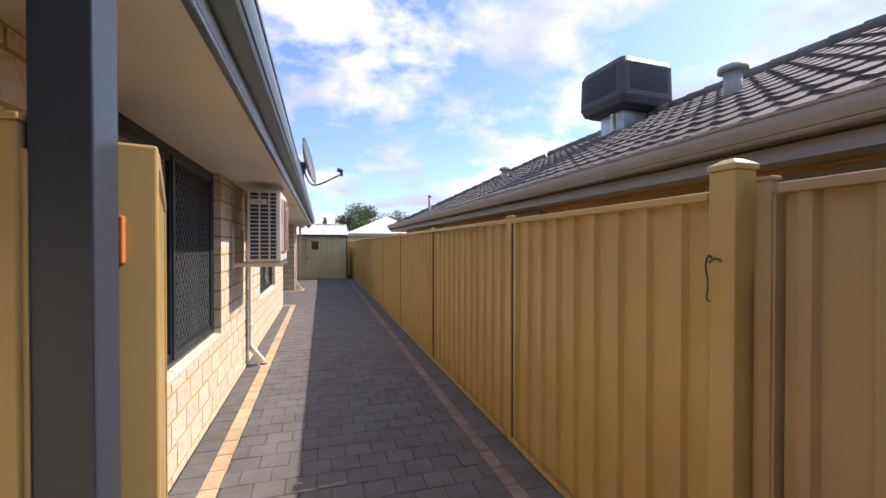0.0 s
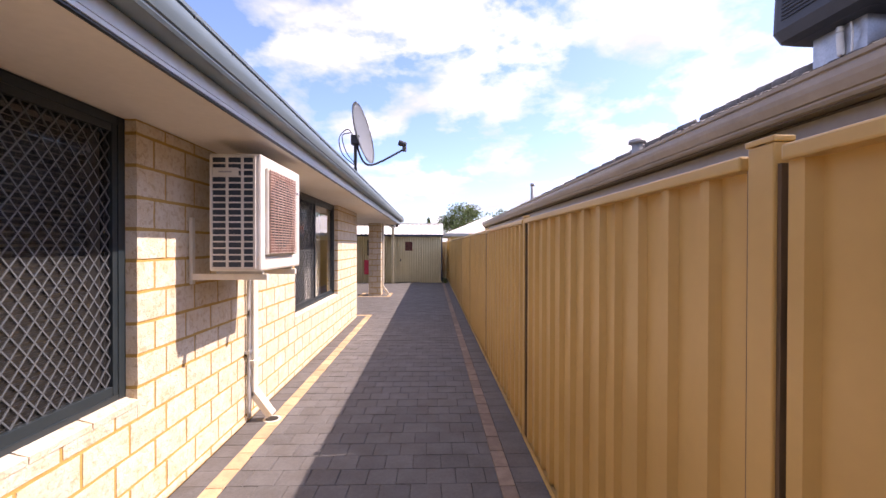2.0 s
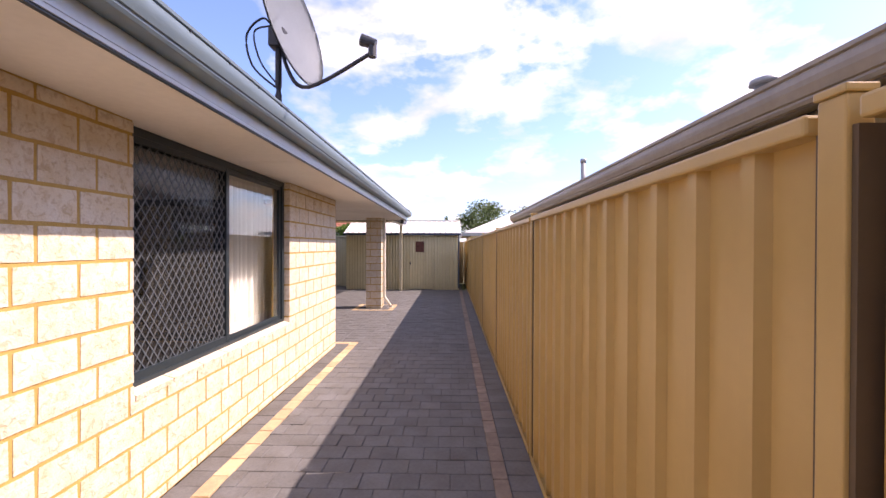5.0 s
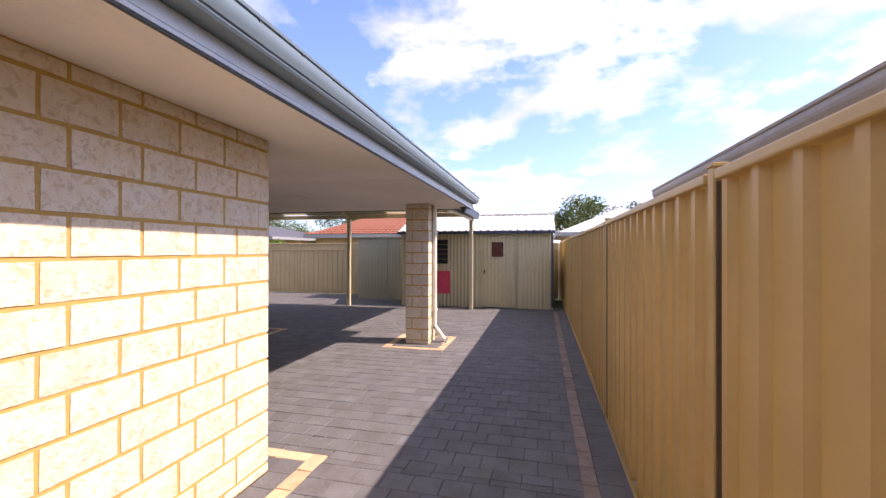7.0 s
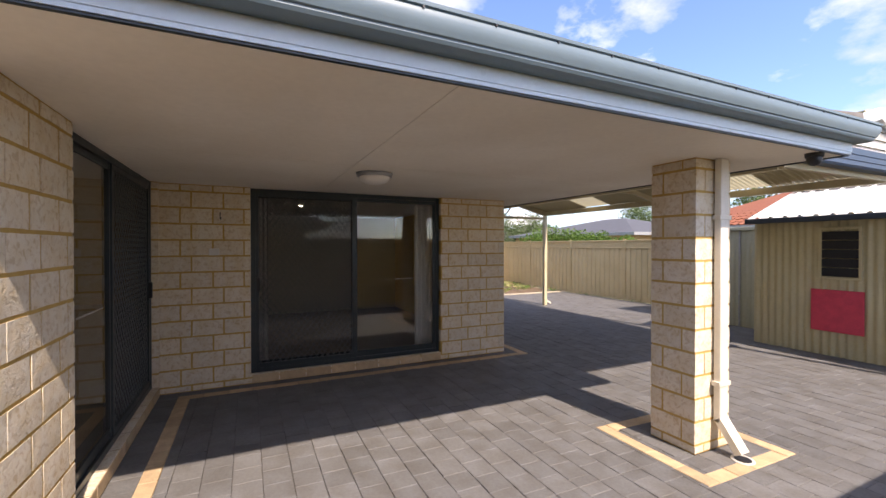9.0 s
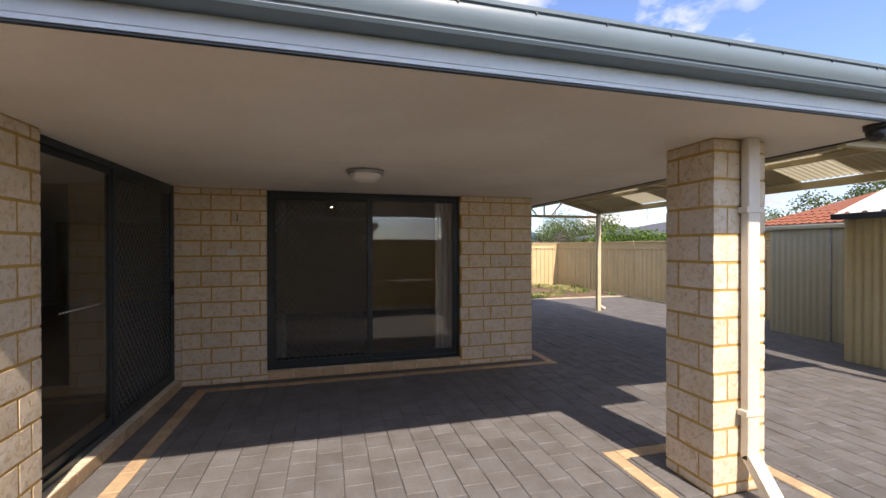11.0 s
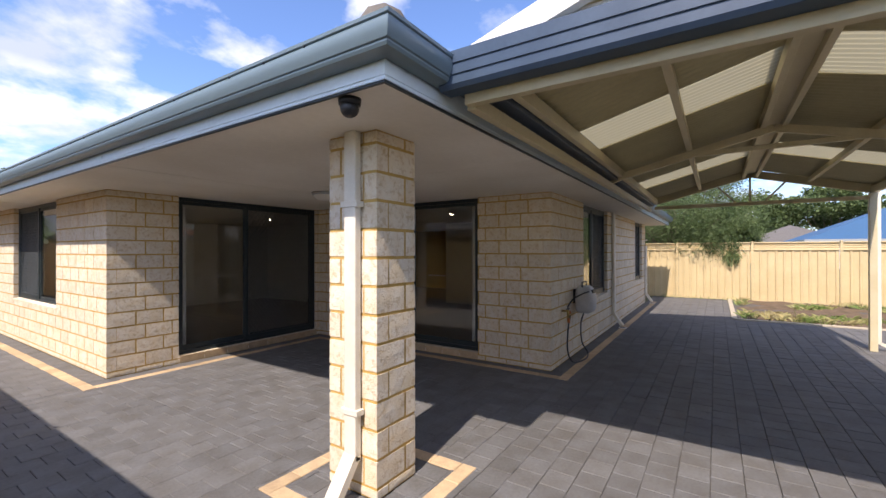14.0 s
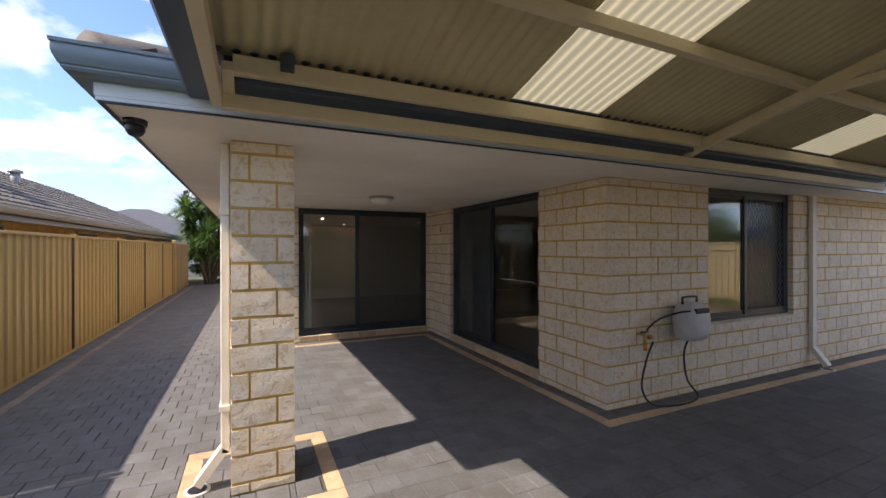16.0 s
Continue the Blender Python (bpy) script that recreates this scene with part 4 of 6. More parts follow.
gl = thing("gate", "open tan profiled steel gate leaf folded towards the wall", "gate", at=pose(0.553, -9.955, 0.03, 0, 0, 106.8))
bm = bmesh.new()
box(bm, 0.0, -0.02, 0.0, 0.055, 0.055, 1.725, 0.006)
part("hinge_stile", bm, M_FENCE, gl)
part("lock_stile", boxed(1.52, -0.02, 0.0, 1.57, 0.03, 1.72, bevel=0.004), M_FENCE, gl)
part("top_rail", boxed(0.057, -0.022, 1.68, 1.518, 0.034, 1.72, bevel=0.004), M_FENCE, gl)
part("bottom_rail", boxed(0.057, -0.018, 0.0, 1.518, 0.028, 0.04, bevel=0.004), M_FENCE, gl)
bm = bmesh.new()
ribbed(bm, (0.057, -0.012, 0.04), (1, 0, 0), (0, 0, 1), (0, 1, 0), 1.46, 1.64, 0.16, 0.028)
part("sheet", bm, M_FENCE, gl)
inf = fence("fence_infill", (0.035, -10.05, 0), (1, 0, 0), (0, -1, 0), 1, "narrow tan steel infill panel between wall and post", M_FENCE, bay=0.345, height=1.745)

# ---- gable patio ----
PX0, PX1, PY0, PY1, RY = 0.06, -6.72, 4.98, 7.88, 6.40
PZ, RISE = 2.43, 0.275
RZ = PZ + (RY - PY0) * RISE
patio = thing("gable_patio", "cream steel gable patio roof with beige and translucent corrugated sheets", "patio cover")


def bar(name, a, b, w, h, material=None, label=""):
    """A rectangular steel bar from a to b, w wide and h deep."""
    a, b = Vector(a), Vector(b)
    d = b - a
    bm = boxed(-w / 2, -h / 2, 0, w / 2, h / 2, d.length, bevel=0.003)
    x = d.cross(Vector((0, 0, 1)))
    x = x.normalized() if x.length > 1e-4 else Vector((1, 0, 0))
    z = d.normalized()
    y = z.cross(x)
    bm.transform(Matrix.Translation(a) @ Matrix((x, y, z)).transposed().to_4x4())
    return part(name, bm, material or M_PCREAM, patio, label)


bar("wall_beam", (PX0, 4.895, 2.235), (PX1, 4.895, 2.235), 0.05, 0.07)
part("box_gutter", boxed(PX1, 4.80, 2.30, PX0 - 0.01, PY0 - 0.003, 2.425, bevel=0.004), M_BLUE, patio, "dark folded steel box gutter")
part("ridge_channel", boxed(PX1, RY - 0.064, RZ - 0.075, PX0 - 0.05, RY + 0.064, RZ - 0.06), M_PCREAM, patio, "cream folded ridge channel")
part("ridge_cap", boxed(PX1 - 0.05, RY - 0.14, RZ + 0.035, PX0 + 0.05, RY + 0.14, RZ + 0.05), M_SHEET, patio)
part("apron_flashing", boxed(PX1, 4.80, 2.442, PX0 + 0.11, PY0 + 0.02, 2.452), M_NAVY, patio)
bar("eave_beam", (PX0 - 0.05, PY0 + 0.03, PZ - 0.06), (PX1, PY0 + 0.03, PZ - 0.06), 0.05, 0.085)
bar("eave_beam", (PX0 - 0.05, PY1 - 0.03, PZ - 0.06), (PX1, PY1 - 0.03, PZ - 0.06), 0.06, 0.10)
for s in (-1, 1):
    bar("ridge_beam", (PX0 - 0.05, RY + s * 0.085, RZ - 0.085), (PX1, RY + s * 0.085, RZ - 0.085), 0.045, 0.10)
for y in (5.69, 7.15):
    z = PZ + (PY1 - y if y > RY else y - PY0) * RISE - 0.05
    bar("purlin", (PX0 - 0.05, y, z), (PX1, y, z), 0.05, 0.065)
for x in (-3.28, PX1 + 0.03):
    for ya, yb in ((PY0, RY), (PY1, RY)):
        drop = 0.0 if x > -4 else 0.045
        bar("rafter", (x, ya, PZ - 0.10 + drop), (x, yb, RZ - 0.14 + drop * 1.6), 0.05, 0.075 + drop)
bar("bracket", (-3.28, 4.89, 2.285), (-3.28, 5.06, 2.345), 0.06, 0.05)
bar("bracket", (PX0 - 0.03, 4.89, 2.285), (PX0 - 0.03, 5.06, 2.345), 0.05, 0.05)
ty = 0.72
bar("collar_tie", (-3.28, RY - ty, RZ - 0.14 - ty * RISE + 0.02), (-3.28, RY + ty, RZ - 0.14 - ty * RISE + 0.02), 0.04, 0.045)
bar("bottom_chord", (PX1 + 0.03, PY0, PZ - 0.17), (PX1 + 0.03, PY1, PZ - 0.17), 0.045, 0.06)
bar("king_post", (PX1 + 0.03, RY, PZ - 0.14), (PX1 + 0.03, RY, RZ - 0.13), 0.03, 0.03)
for s in (-1, 1):
    bar("web", (PX1 + 0.03, RY + s * 0.20, PZ - 0.14), (PX1 + 0.03, RY + s * 0.46, RZ - 0.11 - 0.46 * RISE), 0.028, 0.028)
for x in (0.04, -3.28, PX1 + 0.04):
    bar("post", (x, PY1 - 0.03, 0.0), (x, PY1 - 0.03, PZ - 0.11), 0.085, 0.085)
pipe_bm = bmesh.new()
box(pipe_bm, PX1 - 0.05, PY1 + 0.015, 0.10, PX1 + 0.02, PY1 + 0.065, PZ - 0.05, 0.008)
sweep(pipe_bm, [(-0.035, 0), (0.035, 0), (0.035, 0.05), (-0.035, 0.05)], (PX1 - 0.015, PY1 + 0.05, 0.09), (PX1 - 0.015, PY1 + 0.19, 0.012), (1, 0, 0))
part("downpipe", pipe_bm, M_PIPE, patio, "cream rectangular downpipe")
# front frame: beam, blue barge gutter, clad gable
bar("front_beam", (PX0 + 0.02, 4.88, 2.25), (PX0 + 0.02, PY1 + 0.02, 2.25), 0.05, 0.075)
bm = bmesh.new()
sweep(bm, [(0.0, 0.0), (0.09, 0.0), (0.105, 0.02), (0.105, 0.06), (0.112, 0.063), (0.112, 0.11), (0.119, 0.113), (0.119, 0.17), (0.10, 0.17), (0.0, 0.16)], (PX0 + 0.05, 4.80, 2.262), (PX0 + 0.05, PY1 + 0.12, 2.262), (1, 0, 0))
part("front_gutter", bm, M_NAVY, patio, "dark blue steel gutter")
bm = bmesh.new()
n_board = 5
gz0, gz1 = 2.42, RZ + 0.04
for k in range(n_board):
    za, zb = gz0 + (gz1 - gz0) * k / n_board, gz0 + (gz1 - gz0) * (k + 1) / n_board
    wa, wb = (RY - 4.86) * (1 - k / n_board), (RY - 4.86) * (1 - (k + 1) / n_board)
    vs = [(PX0 + 0.075, RY - wa, za), (PX0 + 0.075, RY + wa, za), (PX0 + 0.060, RY + wb, zb), (PX0 + 0.060, RY - wb, zb)]
    if wb < 0.01:
        vs = vs[:3]
    bm.faces.new([bm.verts.new(v) for v in vs])
bmesh.ops.solidify(bm, geom=bm.faces, thickness=0.012)
part("gable_cladding", bm, M_WHITE, patio, "white weatherboard gable infill")
for s in (-1, 1):
    a, b = Vector((PX0 + 0.10, RY + s * (RY - 4.92), gz0 - 0.03)), Vector((PX0 + 0.10, RY, gz1 - 0.02))
    bar("barge", a, b, 0.05, 0.11, M_WHITE, "white barge board")
# corrugated sheets in strips down each slope
strips = [(PX0 + 0.05, -1.50, False), (-1.50, -2.20, True), (-2.20, -4.55, False), (-4.55, -5.25, True), (-5.25, PX1 - 0.06, False)]
for s in (-1, 1):
    e = PY0 - 0.03 if s < 0 else PY1 + 0.05
    run = abs(RY - e)
    up = Vector((0, -s * run, run * RISE))
    for xa, xb, lit in strips:
        bm = bmesh.new()
        ribbed(bm, (xa + (0.076 if lit else 0), e, PZ - 0.008 + (0.019 if lit else 0)), (-1, 0, 0), up, Vector((0, s * RISE, 1)), abs(xb - xa) + (0.152 if lit else 0), up.length, 0.076, 0.017, "sine")
        part("translucent_sheet" if lit else "roof_sheet", bm, M_POLY if lit else M_SHEET, patio, "cream translucent corrugated sheet" if lit else "beige corrugated steel sheet", True)
cb = bmesh.new()
tube(cb, (PX0 - 0.28, 5.05, PZ - 0.045), (PX0 - 0.28, 5.05, PZ + 0.03), 0.032, seg=16)
sl = thing("patio_spotlight", "small dark round lamp fixed under the patio roof", "lamp", at=pose(0, 0, -0.02))
part("body", cb, M_POST, sl)

# ---- downpipes on the walls ----
def downpipe(x, y, top, out, label, w=0.095, d=0.052, clips=(0.5, 1.75)):
    """A rectangular downpipe with clips, a kicked shoe and a round drain under it; out is the way the shoe points."""
    ang = math.degrees(math.atan2(out[1], out[0])) - 90
    th = thing("downpipe", label, "downpipe", at=pose(x, y, 0, 0, 0, ang))
    part("pipe", boxed(-w / 2, 0.004, 0.22, w / 2, 0.004 + d, top, bevel=0.008), M_PIPE, th)
    bm = bmesh.new()
    sweep(bm, [(-w / 2, 0.0), (w / 2, 0.0), (w / 2, d), (-w / 2, d)], (0, 0.012, 0.235), (0, 0.165, 0.03), (1, 0, 0), (0, 0.82, 0.57))
    part("shoe", bm, M_PIPE, th)
    for z in clips:
        part("clip", boxed(-w / 2 - 0.022, 0.002, z, w / 2 + 0.022, 0.012 + d, z + 0.035, bevel=0.003), M_PIPE, th)
    bm = bmesh.new()
    tube(bm, (0, 0.19, -0.01), (0, 0.19, 0.008), 0.075, seg=20)
    part("drain_rim", bm, M_OFFWHITE, th)
    bm = bmesh.new()
    tube(bm, (0, 0.19, 0.0083), (0, 0.19, 0.0105), 0.055, seg=20)
    part("drain_grate", bm, M_BLACK, th)
    return th


downpipe(0.006, -5.235, SOFFIT, (1, 0), "cream rectangular downpipe on the brick wall")
downpipe(0.056, 4.08, SOFFIT, (1, 0), "cream rectangular downpipe strapped to the brick pier")
downpipe(-6.65, YB + 0.008, SOFFIT, (0, 1), "cream rectangular downpipe on the rear wall")
downpipe(-11.05, YB + 0.008, SOFFIT - 0.6, (0, 1), "cream downpipe at the rear corner of the house")

# ---- outdoor air-conditioner ----
ac = thing("air_conditioner", "aged white outdoor air-conditioner unit on a wall bracket", "air conditioner", at=pose(0.165, -6.215, 1.36) @ Matrix.Diagonal((1.02, 0.88, 0.93, 1)))
AD, AW, AH = 0.325, 0.90, 0.815
bm = bmesh.new()
box(bm, 0.0, 0.012, 0.0, AD, AW, AH, 0.014)
part("casing", bm, M_OFFWHITE, ac)
bm = bmesh.new()
box(bm, 0.022, 0.004, 0.03, AD - 0.03, 0.0118, AH - 0.03)
part("coil", bm, M_POST, ac, "dark coil behind the side slots")
bm = bmesh.new()
xs = [0.012, 0.11, 0.205, AD - 0.045]
for x in xs:
    box(bm, x, -0.004, 0.02, x + 0.016, 0.006, AH - 0.02, 0.002)
for k in range(18):
    z = 0.02 + k * (AH - 0.05) / 17
    box(bm, 0.02, -0.003, z, AD - 0.04, 0.005, z + 0.011)
box(bm, 0.03, -0.006, AH - 0.16, 0.19, 0.004, AH - 0.10, 0.004)
part("side_grille", bm, M_OFFWHITE, ac)
part("side_handle", boxed(0.07, -0.011, AH - 0.135, 0.15, -0.0065, AH - 0.125), M_GREY, ac)
bm = bmesh.new()
box(bm, AD - 0.001, 0.085, 0.11, AD + 0.022, 0.70, 0.73, 0.008)
part("fan_surround", bm, M_OFFWHITE, ac)
part("rusty_backing", boxed(AD + 0.0185, 0.100, 0.125, AD + 0.0222, 0.685, 0.715), M_COPPER, ac, "rust-stained sheet behind the guard")
bm = bmesh.new()
tube(bm, (AD + 0.0224, 0.37, 0.42), (AD + 0.0236, 0.37, 0.42), 0.265, seg=40)
part("fan_opening", bm, M_BLACK, ac, "dark round fan opening")
bm = bmesh.new()
tube(bm, (AD + 0.0238, 0.37, 0.42), (AD + 0.028, 0.37, 0.42), 0.07, seg=24)
for k in range(3):
    a = k * 2.094 + 0.4
    f = bm.faces.new([bm.verts.new((AD + 0.0245, 0.37 + r * math.cos(a + o), 0.42 + r * math.sin(a + o))) for r, o in ((0.06, -0.2), (0.24, 0.0), (0.24, 0.75), (0.06, 0.7))])
part("fan", bm, M_COOLER, ac, "dark fan blades")
bm = bmesh.new()
for k in range(31):
    z = 0.125 + k * 0.0196
    box(bm, AD + 0.029, 0.095, z, AD + 0.036, 0.69, z + 0.0068)
for k in range(8):
    y = 0.1 + k * 0.083
    box(bm, AD + 0.028, y, 0.12, AD + 0.031, y + 0.004, 0.725)
tagged(part("fan_guard", bm, M_GUARD, ac), "weathered pinkish louvred fan guard", "", "", "stuff")
part("badge", boxed(AD, 0.75, 0.62, AD + 0.0015, 0.86, 0.64), M_BLUE, ac, "small blue maker's mark")
bk = thing("wall_bracket", "white steel wall bracket under the air-conditioner", "bracket")
for y in (-6.145, -5.58):
    part("arm", boxed(0.008, y, 1.30, 0.51, y + 0.035, 1.34, bevel=0.003), M_PIPE, bk)
    part("upright", boxed(0.006, y - 0.002, 1.27, 0.028, y + 0.032, 1.71, bevel=0.003), M_PIPE, bk)
    part("foot", boxed(0.18, y + 0.002, 1.3405, 0.48, y + 0.033, 1.3595, bevel=0.002), M_GREY, bk)
pp = thing("refrigerant_pipe", "grey-brown pipe cover running down the brick wall", "pipe")
bm = bmesh.new()
pipe_along(bm, [(0.10, -5.350, 1.42), (0.06, -5.320, 1.33), (0.03, -5.315, 1.15), (0.028, -5.315, 0.6), (0.028, -5.315, 0.06)], 0.014, 8)
pipe_along(bm, [(0.10, -5.350, 1.50), (0.07, -5.280, 1.44), (0.03, -5.280, 1.1), (0.026, -5.285, 0.5), (0.026, -5.285, 0.04)], 0.009, 8)
part("pipe", bm, M_GREY, pp, "", True)
part("clip", boxed(0.006, -5.340, 0.60, 0.048, -5.260, 0.625), M_ZINC, pp)

# ---- satellite dish ----
sd = thing("satellite_dish", "grey satellite dish on a mast above the gutter", "satellite dish", at=pose(0.62, -3.57, 2.31))
bm = bmesh.new()
pipe_along(bm, [(-0.06, 0.0, 0.0), (0.0, 0, 0.06), (0.0, 0, 0.2), (0.0, 0, 0.58)], 0.021, 10)
part("mast", bm, M_COOLER, sd, "dark steel mast", True)
dm = pose(0.06, 0.0, 0.64) @ Matrix.Rotation(radians(-8), 4, "Z") @ Matrix.Rotation(radians(78), 4, "Y")
bm = bmesh.new()
rings = []
for i in range(9):
    r = 0.37 * i / 8
    rings.append([bm.verts.new((r * math.cos(a) * 1.06, r * math.sin(a), 0.55 * r * r - 0.02)) for a in (2 * math.pi * k / 36 for k in range(36))] if i else [bm.verts.new((0, 0, -0.02))])
for k in range(36):
    bm.faces.new((rings[0][0], rings[1][k], rings[1][(k + 1) % 36]))
for a, b in zip(rings[1:], rings[2:]):
    for k in range(36):
        bm.faces.new((a[k], b[k], b[(k + 1) % 36], a[(k + 1) % 36]))
bmesh.ops.solidify(bm, geom=bm.faces, thickness=0.008)
bm.transform(dm)
part("reflector", bm, M_DISH, sd, "pale grey dish", True)
# added rear sheet, coloured dark for the shade behind the reflector
bm = bmesh.new()
rings = [[bm.verts.new((r * math.cos(a) * 1.06, r * math.sin(a), 0.55 * r * r - 0.032)) for a in (2 * math.pi * k / 36 for k in range(36))] for r in (0.02, 0.1, 0.2, 0.28, 0.365)]
for a, b in zip(rings, rings[1:]):
    for k in range(36):
        bm.faces.new((a[k], a[(k + 1) % 36], b[(k + 1) % 36], b[k]))
bm.transform(dm)
part("dish_back", bm, M_COOLER, sd, "back of the dish, its shade put in as dark grey", True)
low = dm @ Vector((0.36, 0, 0.0))
tip = dm @ Vector((0.32, 0, 0.52))
bm = bmesh.new()
pipe_along(bm, [dm @ Vector((0, 0, -0.05)), dm @ Vector((0.25, 0, -0.06)), dm @ Vector((0.42, 0, 0.06)), tip], 0.013, 8)
part("arm", bm, M_COOLER, sd, "dark feed arm", True)
bm = bmesh.new()
tube(bm, tip + Vector((0, 0, -0.03)), tip + Vector((0, 0, 0.06)), 0.026, seg=14)
tube(bm, tip + Vector((0.02, 0, 0.05)), tip + Vector((-0.07, 0, 0.08)), 0.03, 0.038, seg=14)
part("receiver", bm, M_COOLER, sd, "dark receiver head")
bm = bmesh.new()
pipe_along(bm, [(-0.02, 0, 0.25), (-0.16, -0.02, 0.38), (-0.20, -0.02, 0.58), (-0.10, 0.0, 0.70), (-0.03, 0.02, 0.62)], 0.007, 6)
pipe_along(bm, [(-0.02, 0.02, 0.28), (-0.12, 0.0, 0.42), (-0.17, 0.02, 0.62), (-0.06, 0.02, 0.66)], 0.006, 6)
part("cable", bm, M_BLACK, sd, "looped black cable", True)
part("clamp", boxed(-0.05, -0.05, 0.50, 0.05, 0.05, 0.62, bevel=0.008), M_COOLER, sd)

# ---- garden shed ----
SY, SX0, SX1, SE = 8.29, -1.94, 2.02, 1.95
shed = thing("garden_shed", "cream corrugated steel shed with a white pitched roof", "shed")
bm = bmesh.new()
ribbed(bm, (SX0, SY, 0.0), (1, 0, 0), (0, 0, 1), (0, -1, 0), 0.215 - SX0, SE, 0.095, 0.024, "sine")
part("wall_sheet", bm, M_SHED, shed, "", True)
bm = bmesh.new()
ribbed(bm, (1.145, SY, 0.0), (1, 0, 0), (0, 0, 1), (0, -1, 0), SX1 - 1.145, SE, 0.095, 0.020, "sine")
ribbed(bm, (SX0, 10.3, 0.0), (0, -1, 0), (0, 0, 1), (-1, 0, 0), 10.3 - SY, SE, 0.095, 0.016, "sine")
ribbed(bm, (SX1, SY, 0.0), (0, 1, 0), (0, 0, 1), (1, 0, 0), 10.3 - SY, SE, 0.095, 0.016, "sine")
ribbed(bm, (SX1, 10.3, 0.0), (-1, 0, 0), (0, 0, 1), (0, 1, 0), SX1 - SX0, SE, 0.095, 0.016, "sine")
part("wall_sheet", bm, M_SHED, shed, "", True)
sdoor = part("door", boxed(0.25, SY - 0.022, 0.02, 1.11, SY - 0.002, 1.90, bevel=0.003), M_SHED, shed, "cream ribbed steel door")
bm = bmesh.new()
ribbed(bm, (0.275, SY - 0.0235, 0.05), (1, 0, 0), (0, 0, 1), (0, -1, 0), 0.81, 1.82, 0.095, 0.018, "sine")
part("door_sheet", bm, M_SHED, sdoor, "", True)
part("door_window", boxed(0.505, SY - 0.050, 1.32, 0.805, SY - 0.030, 1.69, bevel=0.004), M_BROWN, sdoor, "dark red-brown window sheet")
bm = bmesh.new()
tube(bm, (0.32, SY - 0.034, 0.93), (0.32, SY - 0.075, 0.93), 0.022, seg=14)
box(bm, 0.302, SY - 0.042, 0.88, 0.338, SY - 0.034, 0.98, 0.003)
part("door_knob", bm, M_BLACK, sdoor, "black knob")
bm = bmesh.new()
for xa, xb, za, zb in ((0.22, 0.248, 0.0, 1.93), (1.112, 1.14, 0.0, 1.93), (0.248, 1.112, 1.902, 1.93)):
    box(bm, xa, SY - 0.03, za, xb, SY - 0.001, zb, 0.003)
part("door_frame", bm, M_SHED, shed)
sw = part("window", framed(0.47, 0.74, 0.035, SY - 0.045, SY - 0.018, -1.085, 1.08), M_SHED, shed, "louvred shed window")
for k in range(5):
    part("louvre", boxed(-1.05, SY - 0.034, 1.125 + k * 0.128, -0.65, SY - 0.026, 1.125 + k * 0.128 + 0.118), M_BLACK, sw, "dark louvre blade")
rp = part("red_panel", boxed(-1.17, SY - 0.046, 0.345, -0.59, SY - 0.0245, 0.935, bevel=0.003), M_RED, shed, "faded red painted square panel")
RID = 9.5
for nm, y0, y1 in (("front", SY - 0.10, RID), ("back", 10.45, RID)):
    bm = bmesh.new()
    up = Vector((0, y1 - y0, 0.50))
    ribbed(bm, (SX0 - 0.06, y0, SE + 0.035), (1, 0, 0), up, Vector((0, -0.50 if nm == "front" else 0.5, abs(y1 - y0))), SX1 - SX0 + 0.12, up.length, 0.19, 0.022)
    part("roof_sheet", bm, M_WROOF, shed, "white ribbed roof sheet")
bm = boxed(SX0 - 0.07, RID - 0.09, SE + 0.545, SX1 + 0.07, RID + 0.09, SE + 0.565, bevel=0.006)
part("ridge_cap", bm, M_WROOF, shed)
for x in (SX0, SX1):
    bm = bmesh.new()
    f = bm.faces.new([bm.verts.new(v) for v in ((x, SY, SE), (x, 10.3, SE), (x, RID, SE + 0.52))])
    bmesh.ops.solidify(bm, geom=bm.faces, thickness=0.01)
    part("gable", bm, M_SHED, shed)
part("front_gutter", boxed(SX0 - 0.07, SY - 0.16, SE - 0.045, SX1 + 0.07, SY - 0.02, SE + 0.03, bevel=0.01), M_BLUE, shed, "navy gutter")
part("corner_pipe", boxed(SX1 - 0.03, SY - 0.065, 0.06, SX1 + 0.02, SY - 0.018, SE - 0.046, bevel=0.008), M_BLUE, shed, "navy downpipe")
# low pale green store next to it
st = thing("garden_store", "pale green steel garden store with flat capped top", "shed")
bm = bmesh.new()
ribbed(bm, (-3.75, 9.4, 0.0), (1, 0, 0), (0, 0, 1), (0, -1, 0), 0.95, 1.84, 0.10, 0.012, "sine")
part("door", bm, M_SHED2, st, "pale green steel door", True)
bm = bmesh.new()
ribbed(bm, (-2.78, 9.4, 0.0), (1, 0, 0), (0, 0, 1), (0, -1, 0), 0.98, 1.84, 0.10, 0.012, "sine")
part("door", bm, M_SHED2, st, "pale green steel door", True)
part("door_post", boxed(-2.80, 9.375, 0, -2.775, 9.41, 1.84), M_GREY, st)
part("body", boxed(-3.76, 9.42, 0, -1.795, 10.4, 1.84), M_SHED2, st)
part("capping", boxed(-3.80, 9.34, 1.842, -1.76, 10.44, 1.91, bevel=0.01), M_SHED2, st)

